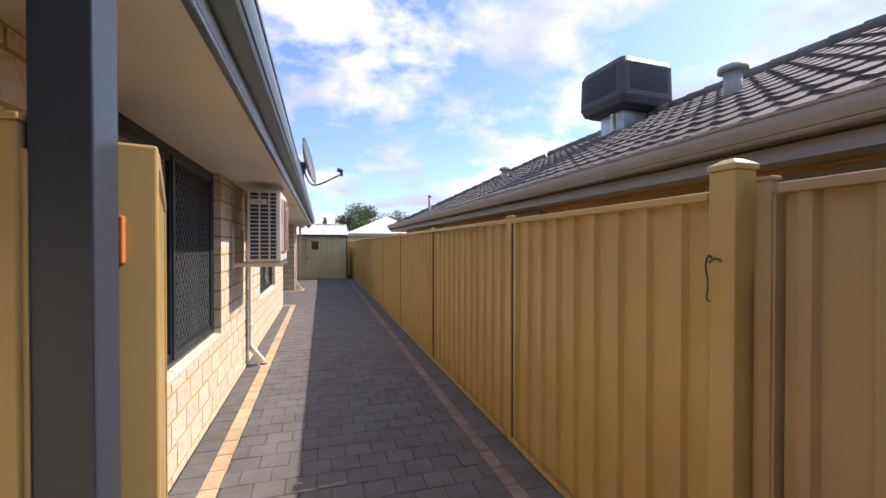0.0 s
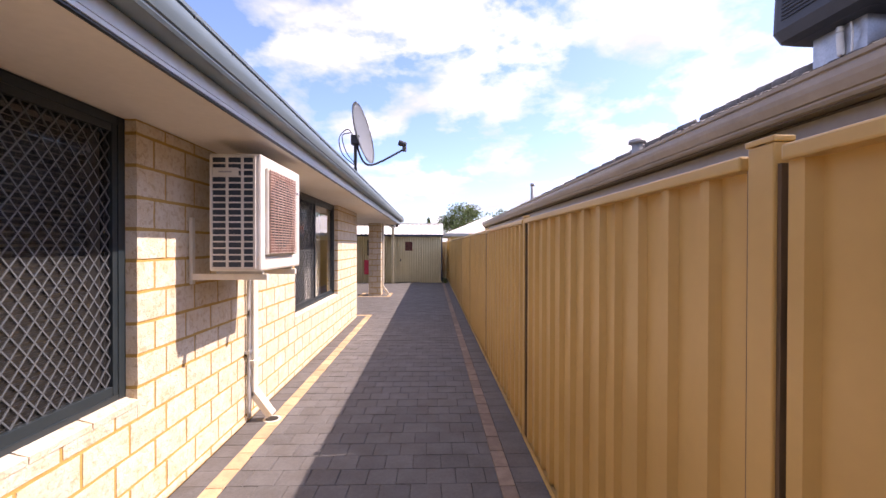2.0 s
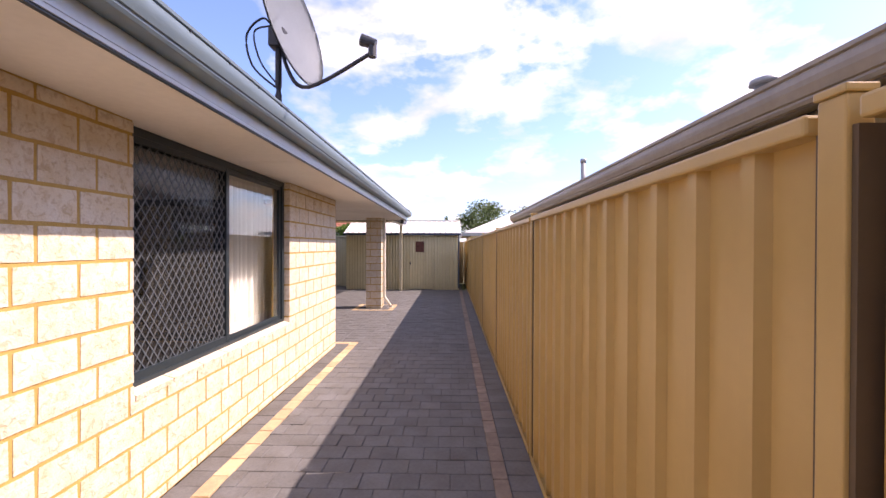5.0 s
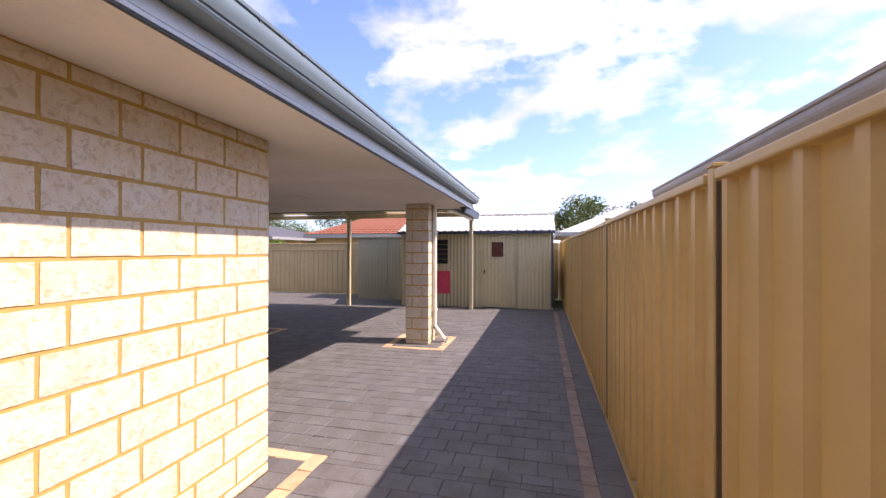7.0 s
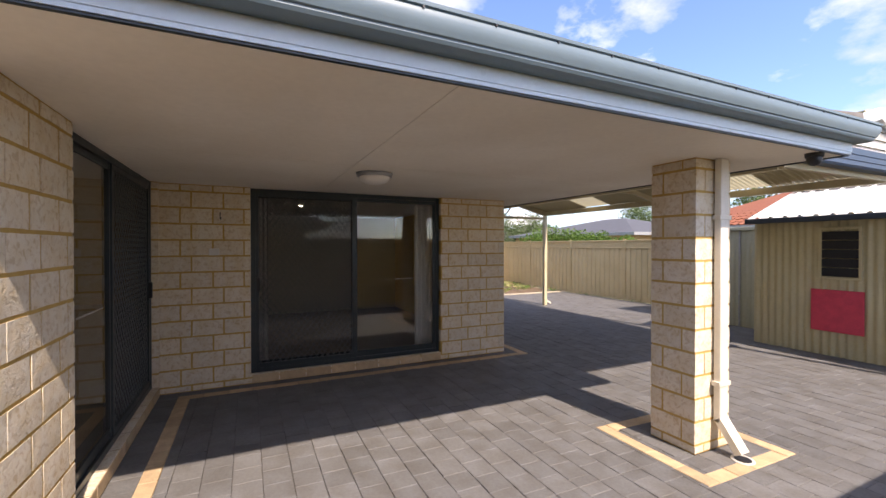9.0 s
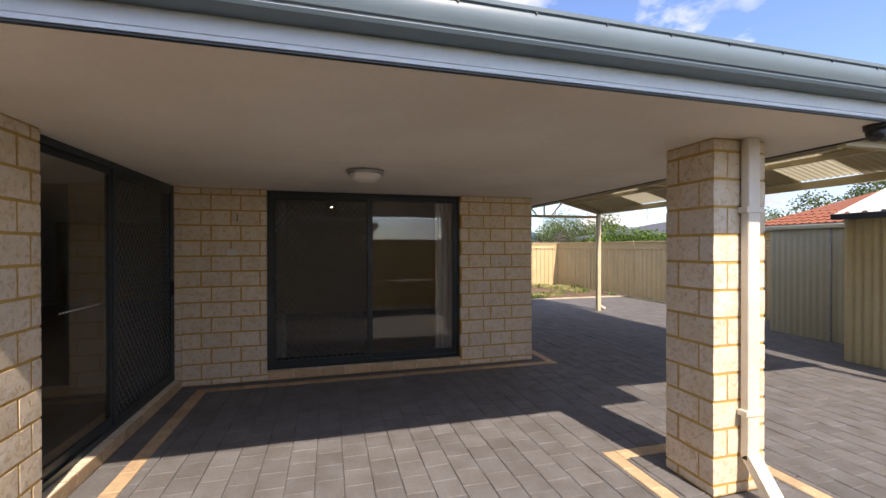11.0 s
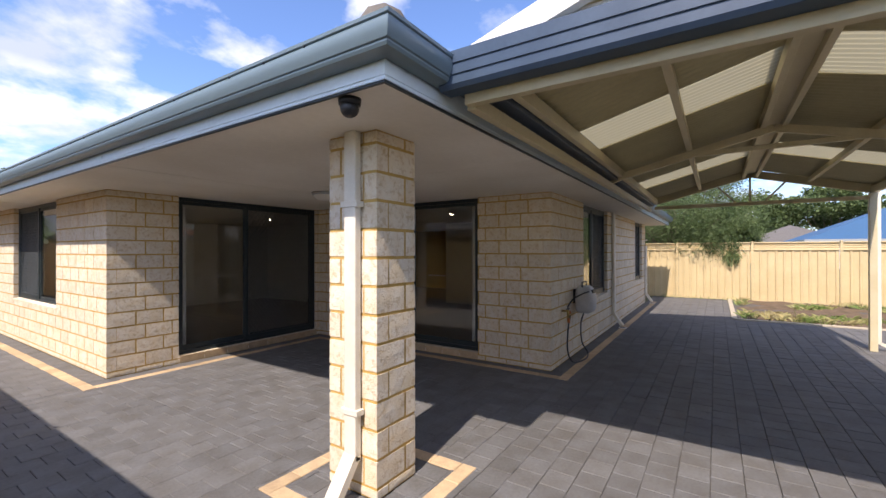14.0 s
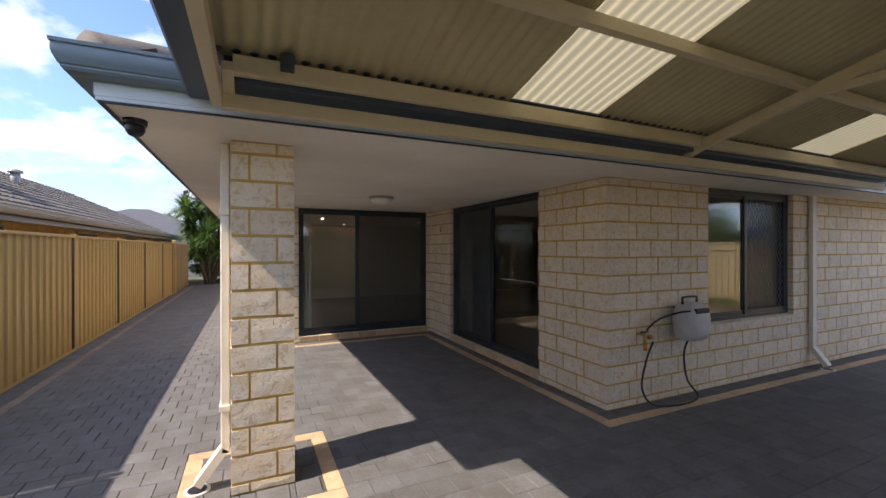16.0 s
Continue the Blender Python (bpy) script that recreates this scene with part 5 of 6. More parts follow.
# ---- neighbour's house ----
nb = thing("neighbour_house", "tan brick house with a brown-grey tiled hip roof", "house")
NZ0, NEND, nhalf = 1.99, 2.72, 3.75
bm = bmesh.new()
box(bm, 3.55, -18.0, -0.05, 3.8, NEND - 0.6, NZ0 - 0.005)
box(bm, 3.8, NEND - 0.8, -0.05, 9.9, NEND - 0.6, NZ0 - 0.005)
part("wall", bm, M_MORTAR, nb)
bag = Bag()
for k in range(12):
    z = 0.5 + k * 0.124
    for j in range(64):
        y = -17.9 + j * 0.311 + (k % 2) * 0.155
        if y + 0.30 < NEND - 0.6:
            v, f = brick_form(0.30, 0.113, seed=rnd.randrange(50))
            bag.add(v, f, Matrix.Translation((3.545, y + 0.30, z)) @ Matrix.Rotation(math.pi, 4, "Z") @ Matrix.Rotation(-math.pi / 2, 4, "Z"))
bag_part("brickwork", bag, M_NBRICK, nb)
part("soffit", boxed(3.17, -18.0, NZ0, 10.4, NEND, NZ0 + 0.03), M_SOFFIT, nb)
bm = bmesh.new()
sweep_path(bm, [(0, -0.03), (0.02, -0.03), (0.02, 0.12), (0, 0.12)], [(3.17, -18, NZ0), (3.17, NEND, NZ0), (10.4, NEND, NZ0)], [(-1, 0, 0), (-1, 1, 0), (0, 1, 0)])
part("fascia", bm, M_NFASCIA, nb)
bm = bmesh.new()
sweep_path(bm, [(a * 1.05, b * 1.1) for a, b in GP], [(3.148, -18, NZ0 + 0.06), (3.148, NEND + 0.022, NZ0 + 0.06), (10.4, NEND + 0.022, NZ0 + 0.06)], [(-1, 0, 0), (-1, 1, 0), (0, 1, 0)])
part("gutter", bm, M_NGUTTER, nb)
NP = math.atan(0.50)
bm = bmesh.new()
ntop = NZ0 + 0.05 + nhalf * 0.50
vs = [bm.verts.new(v) for v in ((3.12, -18.05, NZ0 + 0.05), (3.12, NEND + 0.05, NZ0 + 0.05), (3.12 + 2 * nhalf, NEND + 0.05, NZ0 + 0.05), (3.12 + 2 * nhalf, -18.05, NZ0 + 0.05), (3.12 + nhalf, -18.05 + nhalf, ntop), (3.12 + nhalf, NEND + 0.05 - nhalf, ntop))]
for f in ((0, 4, 5, 1), (1, 5, 2), (2, 5, 4, 3), (3, 4, 0), (0, 1, 2, 3)):
    bm.faces.new([vs[i] for i in f])
part("roof_deck", bm, M_TILE, nb)
bag = Bag()
cn = math.cos(NP)
tiled_slope(bag, (3.09, -18.05, NZ0 + 0.07), (0, 1, 0), (cn, 0, math.sin(NP)), 20.82, nhalf / cn, cn, cn, amp=0.018)
bag_part("roof_tile", bag, M_TILE, nb, "brown-grey rolled concrete tiles")
bm = bmesh.new()
for k in range(17):
    p = Vector((3.12, NEND + 0.03, NZ0 + 0.10)) + Vector((1, -1, 0.50)) * (k * 0.215)
    tube(bm, p, p + Vector((1, -1, 0.50)) * 0.225, 0.115, 0.10, seg=10)
for k in range(26):
    p = Vector((3.12 + nhalf, NEND + 0.03 - nhalf - k * 0.34, ntop + 0.05))
    tube(bm, p, p + Vector((0, -0.36, 0)), 0.115, 0.10, seg=10)
tagged(part("ridge_capping", bm, M_TILE, nb, "", True), "rounded capping tiles", "", "", "stuff")
for y0, y1, z0 in ((-6.4, -5.0, 1.0), (-1.9, -0.6, 1.0), (-10.6, -9.2, 1.0)):
    nw = part("window", framed(y1 - y0, 0.95, 0.05, -0.03, 0.03), M_NGUTTER, nb, "brown framed window")
    nw.matrix_basis = pose(3.53, y1, z0, 0, 0, -90)
    part("pane", boxed(0.05, -0.01, 0.05, y1 - y0 - 0.05, 0.0, 0.90), M_BLACK, nw, "dark glass pane")


def roof_z(x):
    return NZ0 + 0.07 + (x - 3.09) * 0.50


ec = thing("evaporative_cooler", "charcoal rooftop evaporative cooler on a zinc duct", "cooler", at=pose(6.52, -4.27, roof_z(6.52), 0, 0, 3))
bm = bmesh.new()
box(bm, -0.30, -0.30, -0.25, 0.30, 0.30, 0.30)
part("duct", bm, M_ZINC, ec, "weathered zinc duct")
bm = bmesh.new()
lv = []
for z, s in ((0.24, 0.46), (0.29, 0.55), (0.42, 0.60), (1.0, 0.585), (1.10, 0.54), (1.14, 0.46)):
    ring = []
    for cx, cy in ((1, 1), (-1, 1), (-1, -1), (1, -1)):
        for k in range(5):
            a = math.atan2(cy, cx) - math.pi / 4 + k * math.pi / 8
            ring.append(bm.verts.new((cx * (s - 0.10) + 0.10 * math.cos(a), cy * (s - 0.10) + 0.10 * math.sin(a), z)))
    lv.append(ring)
for a, b in zip(lv, lv[1:]):
    for k in range(20):
        bm.faces.new((a[k], a[(k + 1) % 20], b[(k + 1) % 20], b[k]))
bm.faces.new(lv[0][::-1])
bm.faces.new(lv[-1])
part("cabinet", bm, M_COOLER, ec)
for turn in range(4):
    fm = Matrix.Rotation(turn * math.pi / 2, 4, "Z")
    bm = bmesh.new()
    for k in range(10):
        z = 0.53 + k * 0.047
        box(bm, 0.53, -0.42, z, 0.612 - 0.0022 * k, 0.42, z + 0.021)
    bm.transform(fm)
    part("louvres", bm, M_BLACK, ec, "black louvred intake")
bm = bmesh.new()
pipe_along(bm, [(-0.32, -0.05, -0.1), (-0.34, -0.05, 0.1), (-0.34, -0.05, 0.22)], 0.035, 10)
pipe_along(bm, [(-0.32, -0.16, -0.12), (-0.36, -0.20, 0.1), (-0.33, -0.16, 0.22)], 0.012, 8)
part("drain_pipe", bm, M_OFFWHITE, ec, "white drain pipe", True)


def roof_vent(x, y, r, h, label, material=None):
    th = thing("roof_vent", label, "vent", at=pose(x, y, roof_z(x) - 0.05))
    bm = bmesh.new()
    tube(bm, (0, 0, -0.05), (0, 0, h), r * 0.62, seg=20)
    part("pipe", bm, material or M_NFASCIA, th, "", True)
    bm = bmesh.new()
    tube(bm, (0, 0, h), (0, 0, h + r * 0.35), r, r * 0.96, seg=24)
    tube(bm, (0, 0, h + r * 0.35), (0, 0, h + r * 0.6), r * 0.96, r * 0.3, seg=24)
    part("cowl", bm, material or M_NFASCIA, th, "", True)


roof_vent(5.45, -7.33, 0.155, 0.33, "grey round roof vent with a domed cowl")
roof_vent(5.34, -1.41, 0.15, 0.26, "grey round roof vent with a flat cowl")
fl = thing("flue_pipe", "thin grey metal flue pipe on the tiled roof", "flue", at=pose(3.9, 0.57, roof_z(3.9) - 0.35))
bm = bmesh.new()
tube(bm, (0, 0, 0), (0, 0, 0.80), 0.04, seg=14)
tube(bm, (0, 0, 0.78), (0, 0, 0.84), 0.048, seg=14)
part("pipe", bm, M_NFASCIA, fl, "", True)

# ---- fixtures round the alfresco ----
lm = thing("ceiling_lamp", "round frosted glass oyster lamp with a grey ring", "lamp", at=pose(-1.62, 1.87, SOFFIT))
bm = bmesh.new()
tube(bm, (0, 0, -0.035), (0, 0, -0.0045), 0.155, 0.165, seg=32)
part("ring", bm, M_ZINC, lm, "brushed grey ring", True)
bm = bmesh.new()
bmesh.ops.create_uvsphere(bm, u_segments=28, v_segments=12, radius=0.14, matrix=Matrix.Translation((0, 0, -0.034)) @ Matrix.Diagonal((1, 1, 0.5, 1)))
bmesh.ops.bisect_plane(bm, geom=bm.verts[:] + bm.edges[:] + bm.faces[:], plane_co=(0, 0, -0.036), plane_no=(0, 0, 1), clear_outer=True)
part("shade", bm, M_LAMPGLASS, lm, "frosted glass bowl", True)
dc = thing("security_camera", "black dome security camera under the eave", "camera", at=pose(0.485, 4.47, SOFFIT))
bm = bmesh.new()
tube(bm, (0, 0, -0.03), (0, 0, -0.0005), 0.052, 0.055, seg=28)
part("base", bm, M_BLACK, dc, "", True)
bm = bmesh.new()
bmesh.ops.create_uvsphere(bm, u_segments=24, v_segments=14, radius=0.045, matrix=Matrix.Translation((0, 0, -0.045)))
part("dome", bm, M_BLACK, dc, "glossy black dome", True)
sp = thing("power_outlet", "small cream square wall outlet plate", "outlet", at=pose(-3.088, 0.50, 1.45))
part("plate", boxed(0, -0.05, 0, 0.012, 0.05, 0.075, bevel=0.003), M_OFFWHITE, sp)
hk = thing("wall_hook", "small dark wire hook on the brick wall", "hook", at=pose(-3.09, 0.56, 1.86))
bm = bmesh.new()
pipe_along(bm, [(0, 0, 0.06), (0.02, 0, 0.05), (0.022, 0, 0.0), (0.035, 0.005, -0.02), (0.045, 0.01, 0.005)], 0.005, 6)
part("wire", bm, M_BLACK, hk, "", True)

# hose reel on the rear wall
hr = thing("hose_reel", "grey retractable hose reel box on the brick wall", "hose reel", at=pose(-4.07, YB + 0.008, 0.86))
bm = bmesh.new()
rings = []
for z, hw, d0, d1 in ((-0.245, 0.09, 0.09, 0.22), (-0.225, 0.13, 0.055, 0.26), (-0.17, 0.15, 0.04, 0.285), (-0.02, 0.155, 0.035, 0.29), (0.06, 0.145, 0.04, 0.275), (0.11, 0.12, 0.055, 0.24), (0.13, 0.09, 0.08, 0.21)):
    cx, cy, rx, ry = 0.0, (d0 + d1) / 2, hw, (d1 - d0) / 2
    ring = []
    for k in range(24):
        a = 2 * math.pi * k / 24
        c_, s_ = math.cos(a), math.sin(a)
        ring.append(bm.verts.new((cx + rx * math.copysign(abs(c_) ** 0.5, c_), cy + ry * math.copysign(abs(s_) ** 0.5, s_), z)))
    rings.append(ring)
for r0, r1 in zip(rings, rings[1:]):
    for k in range(24):
        bm.faces.new((r0[k], r0[(k + 1) % 24], r1[(k + 1) % 24], r1[k]))
bm.faces.new(rings[0][::-1])
bm.faces.new(rings[-1])
part("case", bm, M_REEL, hr, "pale grey rounded case", True)
bm = bmesh.new()
pipe_along(bm, [(-0.10, 0.14, 0.105), (-0.11, 0.14, 0.165), (-0.08, 0.14, 0.185), (0.08, 0.14, 0.185), (0.11, 0.14, 0.165), (0.10, 0.14, 0.105)], 0.012, 8)
part("handle", bm, M_BLACK, hr, "black carrying handle", True)
part("mouth", boxed(-0.10, 0.235, 0.035, 0.10, 0.283, 0.085, bevel=0.008), M_BLACK, hr, "dark hose mouth")
part("mount", boxed(-0.05, 0.0, -0.12, 0.05, 0.032, 0.08), M_BLACK, hr)
bm = bmesh.new()
pipe_along(bm, [(0.02, 0.14, -0.24), (0.03, 0.10, -0.40), (-0.02, 0.10, -0.66), (-0.10, 0.16, -0.825), (0.18, 0.20, -0.845), (0.50, 0.13, -0.83), (0.62, 0.09, -0.66), (0.53, 0.07, -0.40), (0.44, 0.07, -0.24)], 0.010, 8)
part("hose", bm, M_BLACK, hr, "black hose hanging in a loop", True)
bm = bmesh.new()
pipe_along(bm, [(0.11, 0.24, 0.06), (0.24, 0.20, 0.05), (0.40, 0.10, -0.02), (0.52, 0.06, -0.12)], 0.010, 8)
part("lead_hose", bm, M_BLACK, hr, "short black lead hose", True)
tp = thing("garden_tap", "brass garden tap with orange hose fittings", "tap", at=pose(-3.50, YB + 0.008, 0.70))
bm = bmesh.new()
tube(bm, (0, 0, 0), (0, 0.09, 0), 0.013, seg=12)
tube(bm, (0, 0.075, 0.02), (0, 0.085, -0.09), 0.013, 0.016, seg=12)
part("body", bm, M_BRASS, tp, "", True)
bm = bmesh.new()
tube(bm, (0, 0.085, -0.09), (0, 0.09, -0.15), 0.018, seg=12)
part("connector", bm, M_ORANGE, tp, "orange click fitting", True)
bm = bmesh.new()
tube(bm, (-0.10, 0.075, -0.03), (-0.06, 0.075, -0.03), 0.022, seg=12)
part("tap_timer", bm, M_ORANGE, tp, "orange side fitting", True)
bm = bmesh.new()
tube(bm, (-0.05, 0.08, 0.03), (0.05, 0.08, 0.03), 0.008, seg=8)
tube(bm, (0, 0.08, 0.0), (0, 0.08, 0.035), 0.010, seg=8)
part("handle", bm, M_BLACK, tp)

# ---- garden bed and kerb ----
bm = bmesh.new()
bmesh.ops.create_grid(bm, x_segments=40, y_segments=44, size=1.0, matrix=Matrix.Translation((-11.04, 8.4, 0.0)) @ Matrix.Diagonal((2.04, 2.08, 1, 1)))
for v in bm.verts:
    e = min(1.0, 4 * min(v.co.x + 13.1, -9.0 - v.co.x, v.co.y - 6.3, 10.5 - v.co.y))
    v.co.z = -0.03 + max(0.0, e) * (0.10 * noise.noise(v.co * 1.4) + 0.04 * noise.noise(v.co * 5) + 0.05)
setting("ground_bed", bm, M_SOIL, "brown soil garden bed with mown weeds", "garden bed", None, True)
bm = bmesh.new()
box(bm, -13.0, 6.20, -0.02, -8.9, 6.30, 0.035, 0.008)
box(bm, -9.0, 6.30, -0.02, -8.9, 10.5, 0.028, 0.008)
setting("kerb", bm, M_KERB, "cream limestone kerb round the garden bed", "kerb")
bag = Bag()
r = random.Random(3)
for k in range(5200):
    x, y = r.uniform(-13.0, -9.1), r.uniform(6.4, 10.4)
    if noise.noise(Vector((x * 0.9, y * 0.9, 3))) < 0.08:
        continue
    z = 0.02 + 0.05 * r.random()
    a, h = r.uniform(0, 6.28), r.uniform(0.02, 0.10)
    lean = r.uniform(0.05, 0.24)
    w = 0.0055
    dx, dy = math.cos(a), math.sin(a)
    bag.add([(x - dy * w, y + dx * w, z - 0.05), (x + dy * w, y - dx * w, z - 0.05), (x + dx * lean * 0.5 + dy * w, y + dy * lean * 0.5 - dx * w, z + h * 0.7), (x + dx * lean, y + dy * lean, z + h)], [(0, 1, 2), (0, 2, 3)])
M_GRASS = mat("dry_weeds", (0.40, 0.34, 0.16), 0.8, vary=0.2, scale=1.5, spread=(0.42, 0.58), color2=(0.13, 0.20, 0.045), per_island=0.35)
tagged(bag_part("grass", bag, M_GRASS, None), "green and straw-coloured cut weeds on the bed", "grass", "", "stuff")

bag = Bag()
for k in range(420):
    if k < 170:
        x, y = 2.2 + r.gauss(0, 0.07), r.uniform(8.05, 10.2)
    elif k < 300:
        x, y = r.uniform(-9.0, -4.2), 10.46 - abs(r.gauss(0, 0.03))
    else:
        x, y = -13.02 + abs(r.gauss(0, 0.04)), r.uniform(4.4, 6.2)
    a, h, lean, w = r.uniform(0, 6.28), r.uniform(0.03, 0.13), r.uniform(0.02, 0.10), 0.006
    dx, dy = math.cos(a), math.sin(a)
    bag.add([(x - dy * w, y + dx * w, 0.0), (x + dy * w, y - dx * w, 0.0), (x + dx * lean, y + dy * lean, h)], [(0, 1, 2)])
M_WEED = mat("green_weeds", (0.12, 0.20, 0.04), 0.7, vary=0.2, scale=2, color2=(0.07, 0.12, 0.03), per_island=0.35)
tagged(bag_part("weeds", bag, M_WEED, None), "short green weeds along the fence bottoms", "weeds", "", "stuff")

# ---- plants ----
def leaf_cloud(bag, centre, radii, count, size, r, droop=0.0, thin=0.28):
    for _ in range(count):
        while True:
            p = Vector((r.uniform(-1, 1), r.uniform(-1, 1), r.uniform(-1, 1)))
            if 0.15 < p.length < 1:
                break
        p = p * (0.55 + 0.45 * p.length)
        q = Vector((p.x * radii[0], p.y * radii[1], p.z * radii[2])) + Vector(centre)
        d = Vector((r.gauss(0, 1), r.gauss(0, 1), r.gauss(0, 0.6) - droop)).normalized()
        s = d.cross(Vector((r.gauss(0, 1), r.gauss(0, 1), r.gauss(0, 1)))).normalized()
        l = size * r.uniform(0.6, 1.3)
        a, b = q + d * l * 0.5 + s * l * thin, q + d * l * 0.5 - s * l * thin
        bag.add([tuple(q), tuple(a), tuple(q + d * l), tuple(b)], [(0, 1, 2, 3)])


def tree(name, x, y, h, spread, label, seed, leaf=M_LEAF2, clumps=16, per=260, size=0.22, droop=0.0, thin=0.28, trunk=0.16, low=0.35, hang=()):
    r = random.Random(seed)
    th = thing(name, label, "tree", at=pose(x, y, -0.05))
    bm = bmesh.new()
    fork = h * low
    tube(bm, (0, 0, 0), (0.05 * h * r.uniform(-1, 1) * 0.3, 0, fork), trunk, trunk * 0.7, seg=10)
    bag = Bag()
    for k in range(clumps):
        a = r.uniform(0, 6.28)
        d = spread * math.sqrt(r.random())
        z = fork + (h - fork) * (0.15 + 0.85 * r.random()) * (1 - 0.45 * (d / spread) ** 2)
        c = Vector((d * math.cos(a), d * math.sin(a), z))
        mid = Vector((c.x * 0.45, c.y * 0.45, fork + (z - fork) * 0.35))
        tube(bm, (0, 0, fork * 0.95), mid, trunk * 0.5, trunk * 0.3, seg=6)
        tube(bm, mid, c, trunk * 0.3, trunk * 0.08, seg=5)
        rad = spread * r.uniform(0.26, 0.46)
        leaf_cloud(bag, c, (rad, rad, rad * 0.72), per, size, r, droop, thin)
    for hx, hy, hz, hr in hang:
        # boughs drooping over the fence
        tube(bm, (0, 0, h * 0.8), (hx, hy, hz + hr), trunk * 0.25, trunk * 0.08, seg=5)
        leaf_cloud(bag, (hx, hy, hz), (hr * 0.7, hr, hr * 1.1), int(per * hr * 1.4), size, r, 1.6, thin)
    part("trunk", bm, M_BARK, th)
    bag_part("crown", bag, leaf, th, "", kind="")
    return th


def yucca(x, y, heads, seed, label):
    r = random.Random(seed)
    th = thing("yucca", label, "yucca", at=pose(x, y, -0.05))
    for k, (dx, dy, z, size) in enumerate(heads):
        bm = bmesh.new()
        tube(bm, (dx * 0.15, dy * 0.15, 0), (dx * 0.6, dy * 0.6, z * 0.55), 0.07, 0.055, seg=8)
        tube(bm, (dx * 0.6, dy * 0.6, z * 0.55), (dx, dy, z), 0.055, 0.045, seg=8)
        part("trunk", bm, M_BARK, th)
        bag = Bag()
        for _ in range(300):
            el = math.asin(r.uniform(-0.75, 1.0))
            az = r.uniform(0, 6.283)
            d = Vector((math.cos(az) * math.cos(el), math.sin(az) * math.cos(el), math.sin(el)))
            s = d.cross(Vector((0, 0, 1))).normalized() if abs(d.z) < 0.98 else Vector((1, 0, 0))
            l = size * r.uniform(0.75, 1.1)
            o = Vector((dx, dy, z + r.uniform(-0.25, 0.1)))
            sag = Vector((0, 0, -0.10 * l * math.cos(el)))
            w = 0.034
            bag.add([tuple(o - s * w * 0.6), tuple(o + s * w * 0.6), tuple(o + d * l * 0.5 + s * w + sag * 0.2), tuple(o + d * l * 0.5 - s * w + sag * 0.2), tuple(o + d * l + sag * 1.6)], [(0, 1, 2, 3), (3, 2, 4)])
        bag_part("leaf_head", bag, M_LEAF, th, "", kind="")
    return th


yucca(1.6, -14.6, [(0.9, 0.2, 3.45, 0.85), (0.1, 0.2, 3.95, 0.85), (-0.5, 0.4, 3.05, 0.9), (0.0, 0.6, 2.3, 0.9), (-0.8, 0.0, 3.9, 0.85), (0.45, -0.3, 3.3, 0.85), (-0.2, -0.3, 3.3, 0.85), (-1.0, 0.3, 2.6, 0.85), (0.3, 0.2, 2.0, 0.85), (0.75, 0.0, 2.65, 0.85), (-0.6, 0.6, 1.7, 0.85), (0.5, 0.4, 1.6, 0.7)], 5, "tall green yucca with spiky leaf heads beyond the paving")
yucca(0.3, -14.8, [(0.3, 0.3, 2.9, 0.9), (-0.4, 0.2, 2.6, 0.85), (0.0, 0.5, 1.9, 0.9), (-0.3, 0.5, 1.2, 0.85), (0.3, 0.5, 0.9, 0.8)], 9, "green spiky yucca at the end of the passage")
tree("tree", 1.0, -16.6, 2.5, 1.5, "dense dark shrub behind the yuccas", 31, M_LEAF2, 22, 420, 0.15, 0.2, 0.2, 0.12, 0.1)
tree("tree", -15.4, 4.6, 4.6, 2.5, "leafy willow-like garden tree hanging over the back fence", 21, M_LEAF2, 40, 1300, 0.15, 0.6, 0.065, 0.15, 0.3)
tree("tree", -14.2, 6.0, 2.9, 1.1, "drooping leafy shrub hanging over the back fence", 27, M_LEAF2, 14, 900, 0.16, 1.1, 0.065, 0.08, 0.45,
     [(1.0, 0.05, 1.95, 0.42), (1.12, 0.3, 1.62, 0.30), (1.1, -0.2, 1.72, 0.30), (1.15, 0.32, 1.34, 0.2), (0.8, -0.5, 2.05, 0.4), (0.7, 0.5, 2.1, 0.4)])
# roofs and trees beyond the fences
def far_house(x, y, sx, sy, wall_h, rise, label, wall_mat, roof_mat, turn=0, ribs=True):
    th = thing("house", label, "house", at=pose(x, y, -0.05, 0, 0, turn))
    part("wall", boxed(-sx / 2 + 0.4, -sy / 2 + 0.4, 0, sx / 2 - 0.4, sy / 2 - 0.4, wall_h), wall_mat, th)
    bm = bmesh.new()
    h = min(sx, sy) / 2
    rx, ry = sx / 2 - h, sy / 2 - h
    vs = [bm.verts.new(v) for v in ((-sx / 2, -sy / 2, wall_h), (sx / 2, -sy / 2, wall_h), (sx / 2, sy / 2, wall_h), (-sx / 2, sy / 2, wall_h), (-rx, -ry, wall_h + rise), (rx, ry, wall_h + rise))]
    faces = ((0, 1, 5, 4), (1, 2, 5), (2, 3, 4, 5), (3, 0, 4)) if rx > ry else ((0, 1, 4), (1, 2, 5, 4), (2, 3, 5), (3, 0, 4, 5))
    for f in faces:
        bm.faces.new([vs[i] for i in f])
    bm.faces.new(vs[3::-1])
    part("roof", bm, roof_mat, th)
    bm = bmesh.new()
    box(bm, -sx / 2 - 0.05, -sy / 2 - 0.05, wall_h - 0.16, sx / 2 + 0.05, sy / 2 + 0.05, wall_h + 0.02)
    part("gutter", bm, M_NFASCIA, th)
    return th


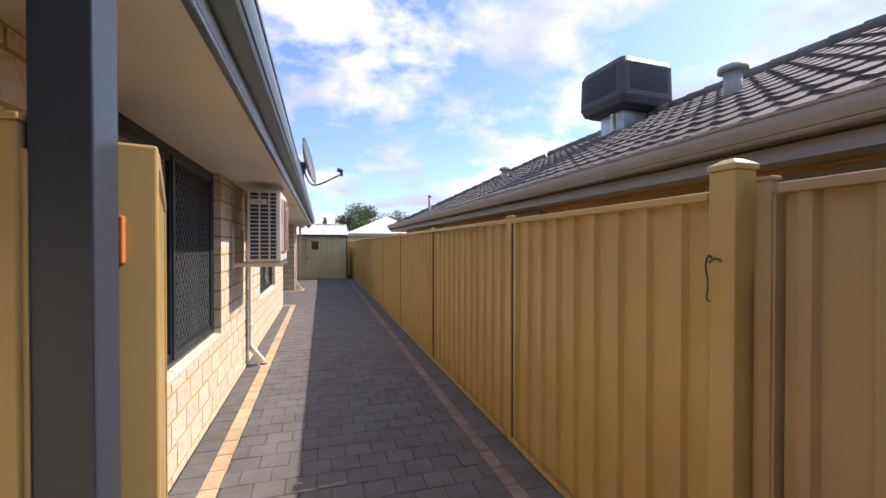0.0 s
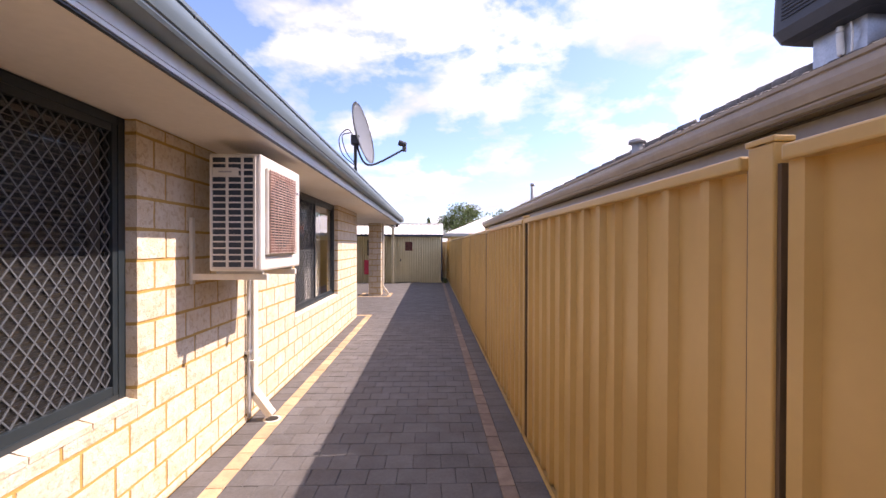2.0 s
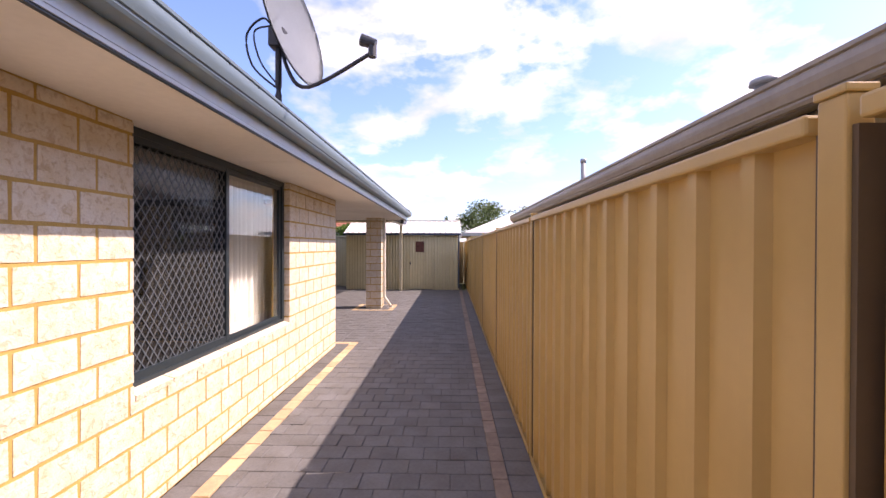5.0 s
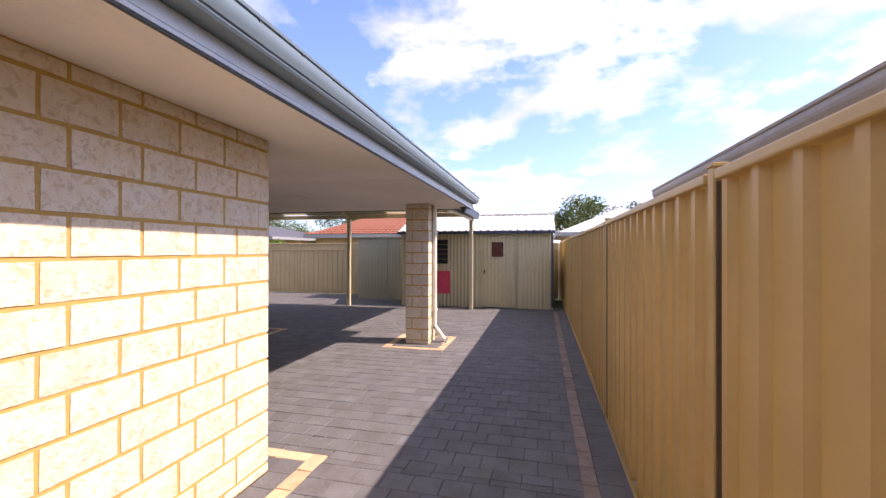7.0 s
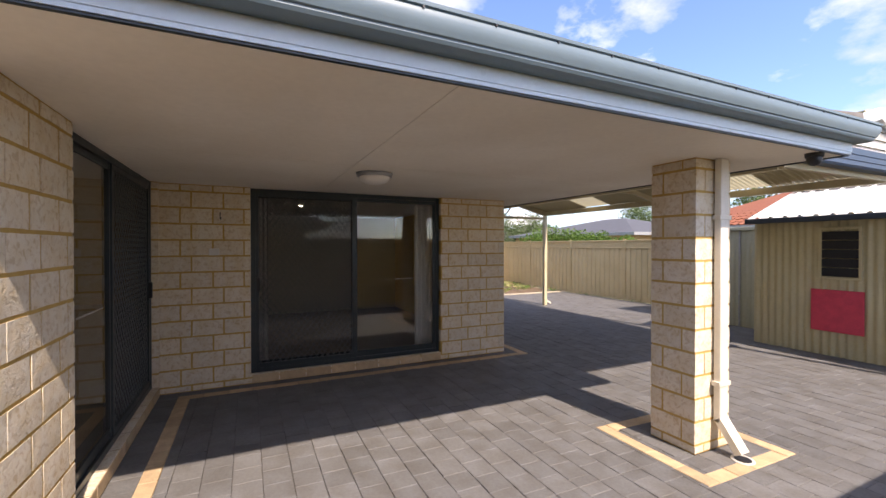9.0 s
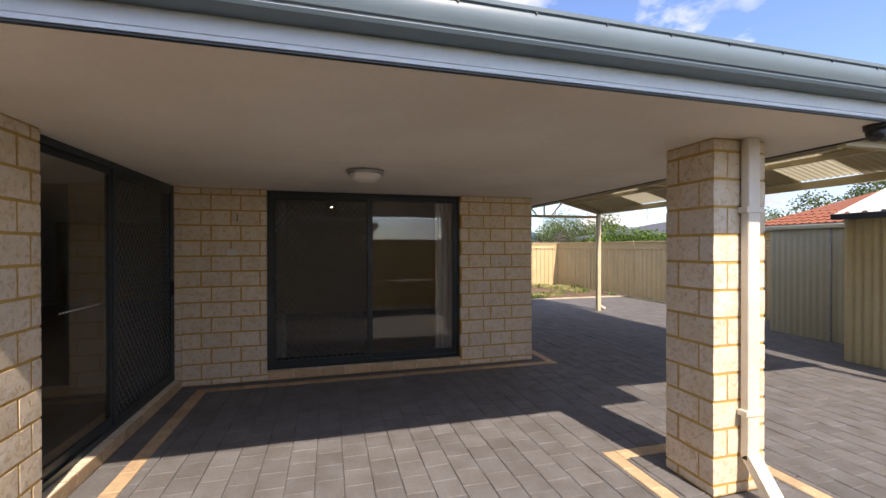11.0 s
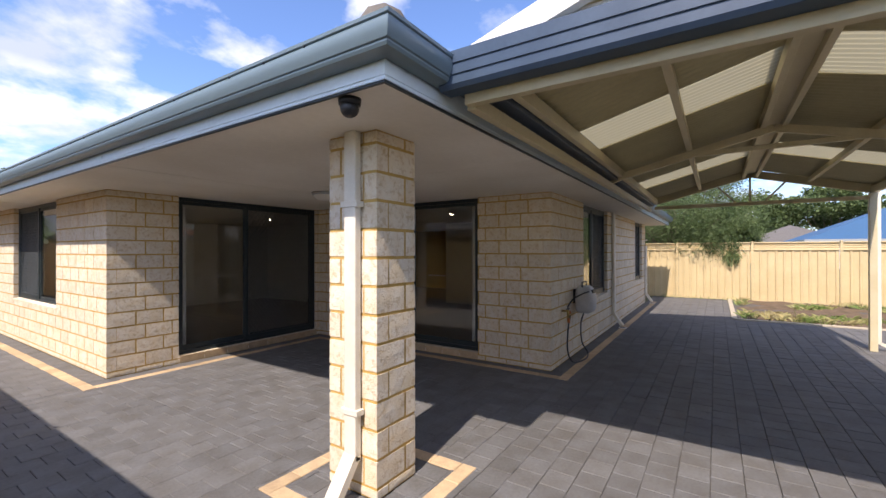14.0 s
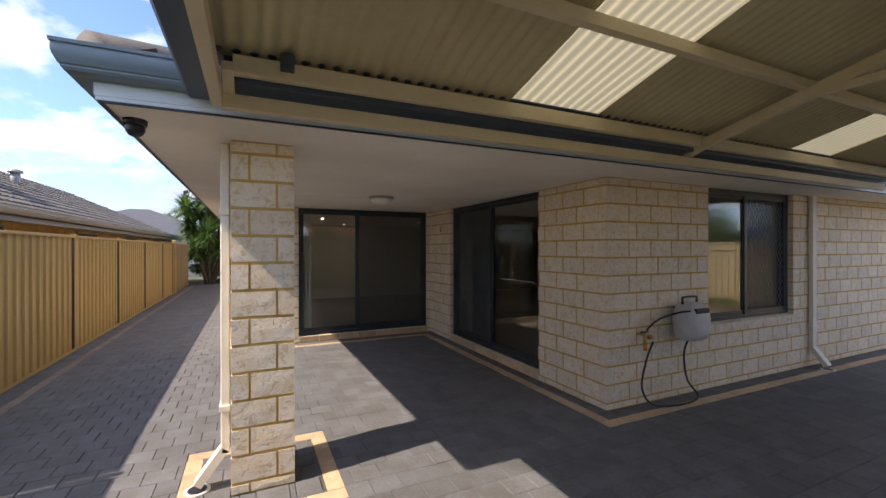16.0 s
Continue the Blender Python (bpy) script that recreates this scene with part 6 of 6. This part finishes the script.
far_house(-49.8, 20.0, 15.4, 16.2, 2.35, 3.4, "house with a blue ribbed metal hip roof", M_OFFWHITE, M_BLUEROOF)
rh = far_house(-5.25, 22.0, 9.5, 11, 2.3, 2.1, "house with an orange terracotta tiled roof", M_NBRICK, M_REDTILE)
bag = Bag()
hp_ = math.atan(2.1 / 5.5)
tiled_slope(bag, (-10.0, 16.5, 2.27), (1, 0, 0), (0, math.cos(hp_), math.sin(hp_)), 9.5, 5.5 / math.cos(hp_), math.cos(hp_), math.cos(hp_), amp=0.04)
tl = bag_part("roof_tile", bag, M_REDTILE, rh, "orange terracotta tiles")
tl.matrix_basis = rh.matrix_basis.inverted()
far_house(5.4, 19.5, 6, 7, 2.3, 1.3, "cream shed-like house with a pale metal roof", M_FENCE2, M_WROOF)
far_house(-22, 27, 13, 11, 2.4, 1.3, "house with a dark grey roof among trees", M_NBRICK, M_FROOF)
far_house(-60, 48, 16, 14, 2.6, 3.0, "house with a dark brown roof beyond the trees", M_NBRICK, M_TILE)
far_house(-66, 13.5, 14, 11, 2.4, 2.2, "house with a dark brown hip roof far beyond the back fence", M_NBRICK, M_TILE)
far_house(6.2, -24.5, 10, 9, 2.4, 1.7, "house with a pale grey metal roof across the street", M_OFFWHITE, M_FROOF)
for i, (x, y, h, s, lf) in enumerate([(5.6, 27, 5.6, 3.0, M_LEAF2), (-15.5, 15.5, 2.35, 2.0, M_LEAF3), (-12.5, 15.8, 2.2, 1.8, M_LEAF3), (-30, 21, 3.4, 3.2, M_LEAF2), (-37, 4.5, 8, 4.5, M_LEAF2), (-78, 10, 10, 6, M_LEAF2), (-80, 20, 11, 6, M_LEAF2), (-82, 31, 10, 6, M_LEAF2), (-32, -1, 8, 5, M_LEAF2), (-21, 0.5, 6.8, 3.6, M_LEAF2), (-14, 30, 5.2, 3, M_LEAF2), (-26, 36, 6, 4, M_LEAF2), (-4, 16.2, 2.6, 1.2, M_LEAF3), (-1.5, -22, 5.5, 3.2, M_LEAF2), (5.8, -31.5, 4.4, 1.7, M_LEAF3), (-40, 30, 5.6, 5, M_LEAF2)]):
    tree("tree", x, y, h, s, "leafy green garden tree beyond the fence", 40 + i, lf, 26, 620, 0.5 if h > 9 else 0.17 if h > 5 else 0.12, 0.1, 0.3, 0.16, 0.16)
tree("tree", -18.0, 12.9, 2.8, 1.7, "sparse purple-grey leaved tree beyond the fence", 91, M_PLUM, 18, 150, 0.13, 0.2, 0.25, 0.07, 0.2)
cyp = thing("tree", "slim dark cypress tree far behind the shed", "tree", at=pose(1.3, 33, -0.05))
bm = bmesh.new()
tube(bm, (0, 0, 0), (0, 0, 3.6), 0.12, 0.04, seg=8)
part("trunk", bm, M_BARK, cyp)
bag = Bag()
r = random.Random(77)
for k in range(10):
    leaf_cloud(bag, (0, 0, 0.8 + k * 0.36), (0.42 * (1 - k / 13), 0.42 * (1 - k / 13), 0.4), 90, 0.22, r)
bag_part("crown", bag, M_LEAF2, cyp, "", kind="")
fp = thing("flag_pole", "pale grey metal pole beyond the back fence", "pole", at=pose(-30, 14.84, -0.05))
bm = bmesh.new()
tube(bm, (0, 0, 0), (0, 0, 4.9), 0.085, seg=12)
part("shaft", bm, M_DISH, fp, "", True)
an = thing("tv_antenna", "thin metal television antenna on a far roof", "antenna", at=pose(-24, 24.5, 3.5))
bm = bmesh.new()
tube(bm, (0, 0, 0), (0, 0, 2.6), 0.025, seg=8)
tube(bm, (-0.8, 0, 2.5), (0.8, 0, 2.5), 0.015, seg=6)
for k in range(7):
    tube(bm, (-0.75 + k * 0.24, -0.3, 2.5), (-0.75 + k * 0.24, 0.3, 2.5), 0.01, seg=6)
part("mast", bm, M_NFASCIA, an)

# ---- single bricks and pavers ----
lay_pier()
lay_bricks()
lay_pavers()
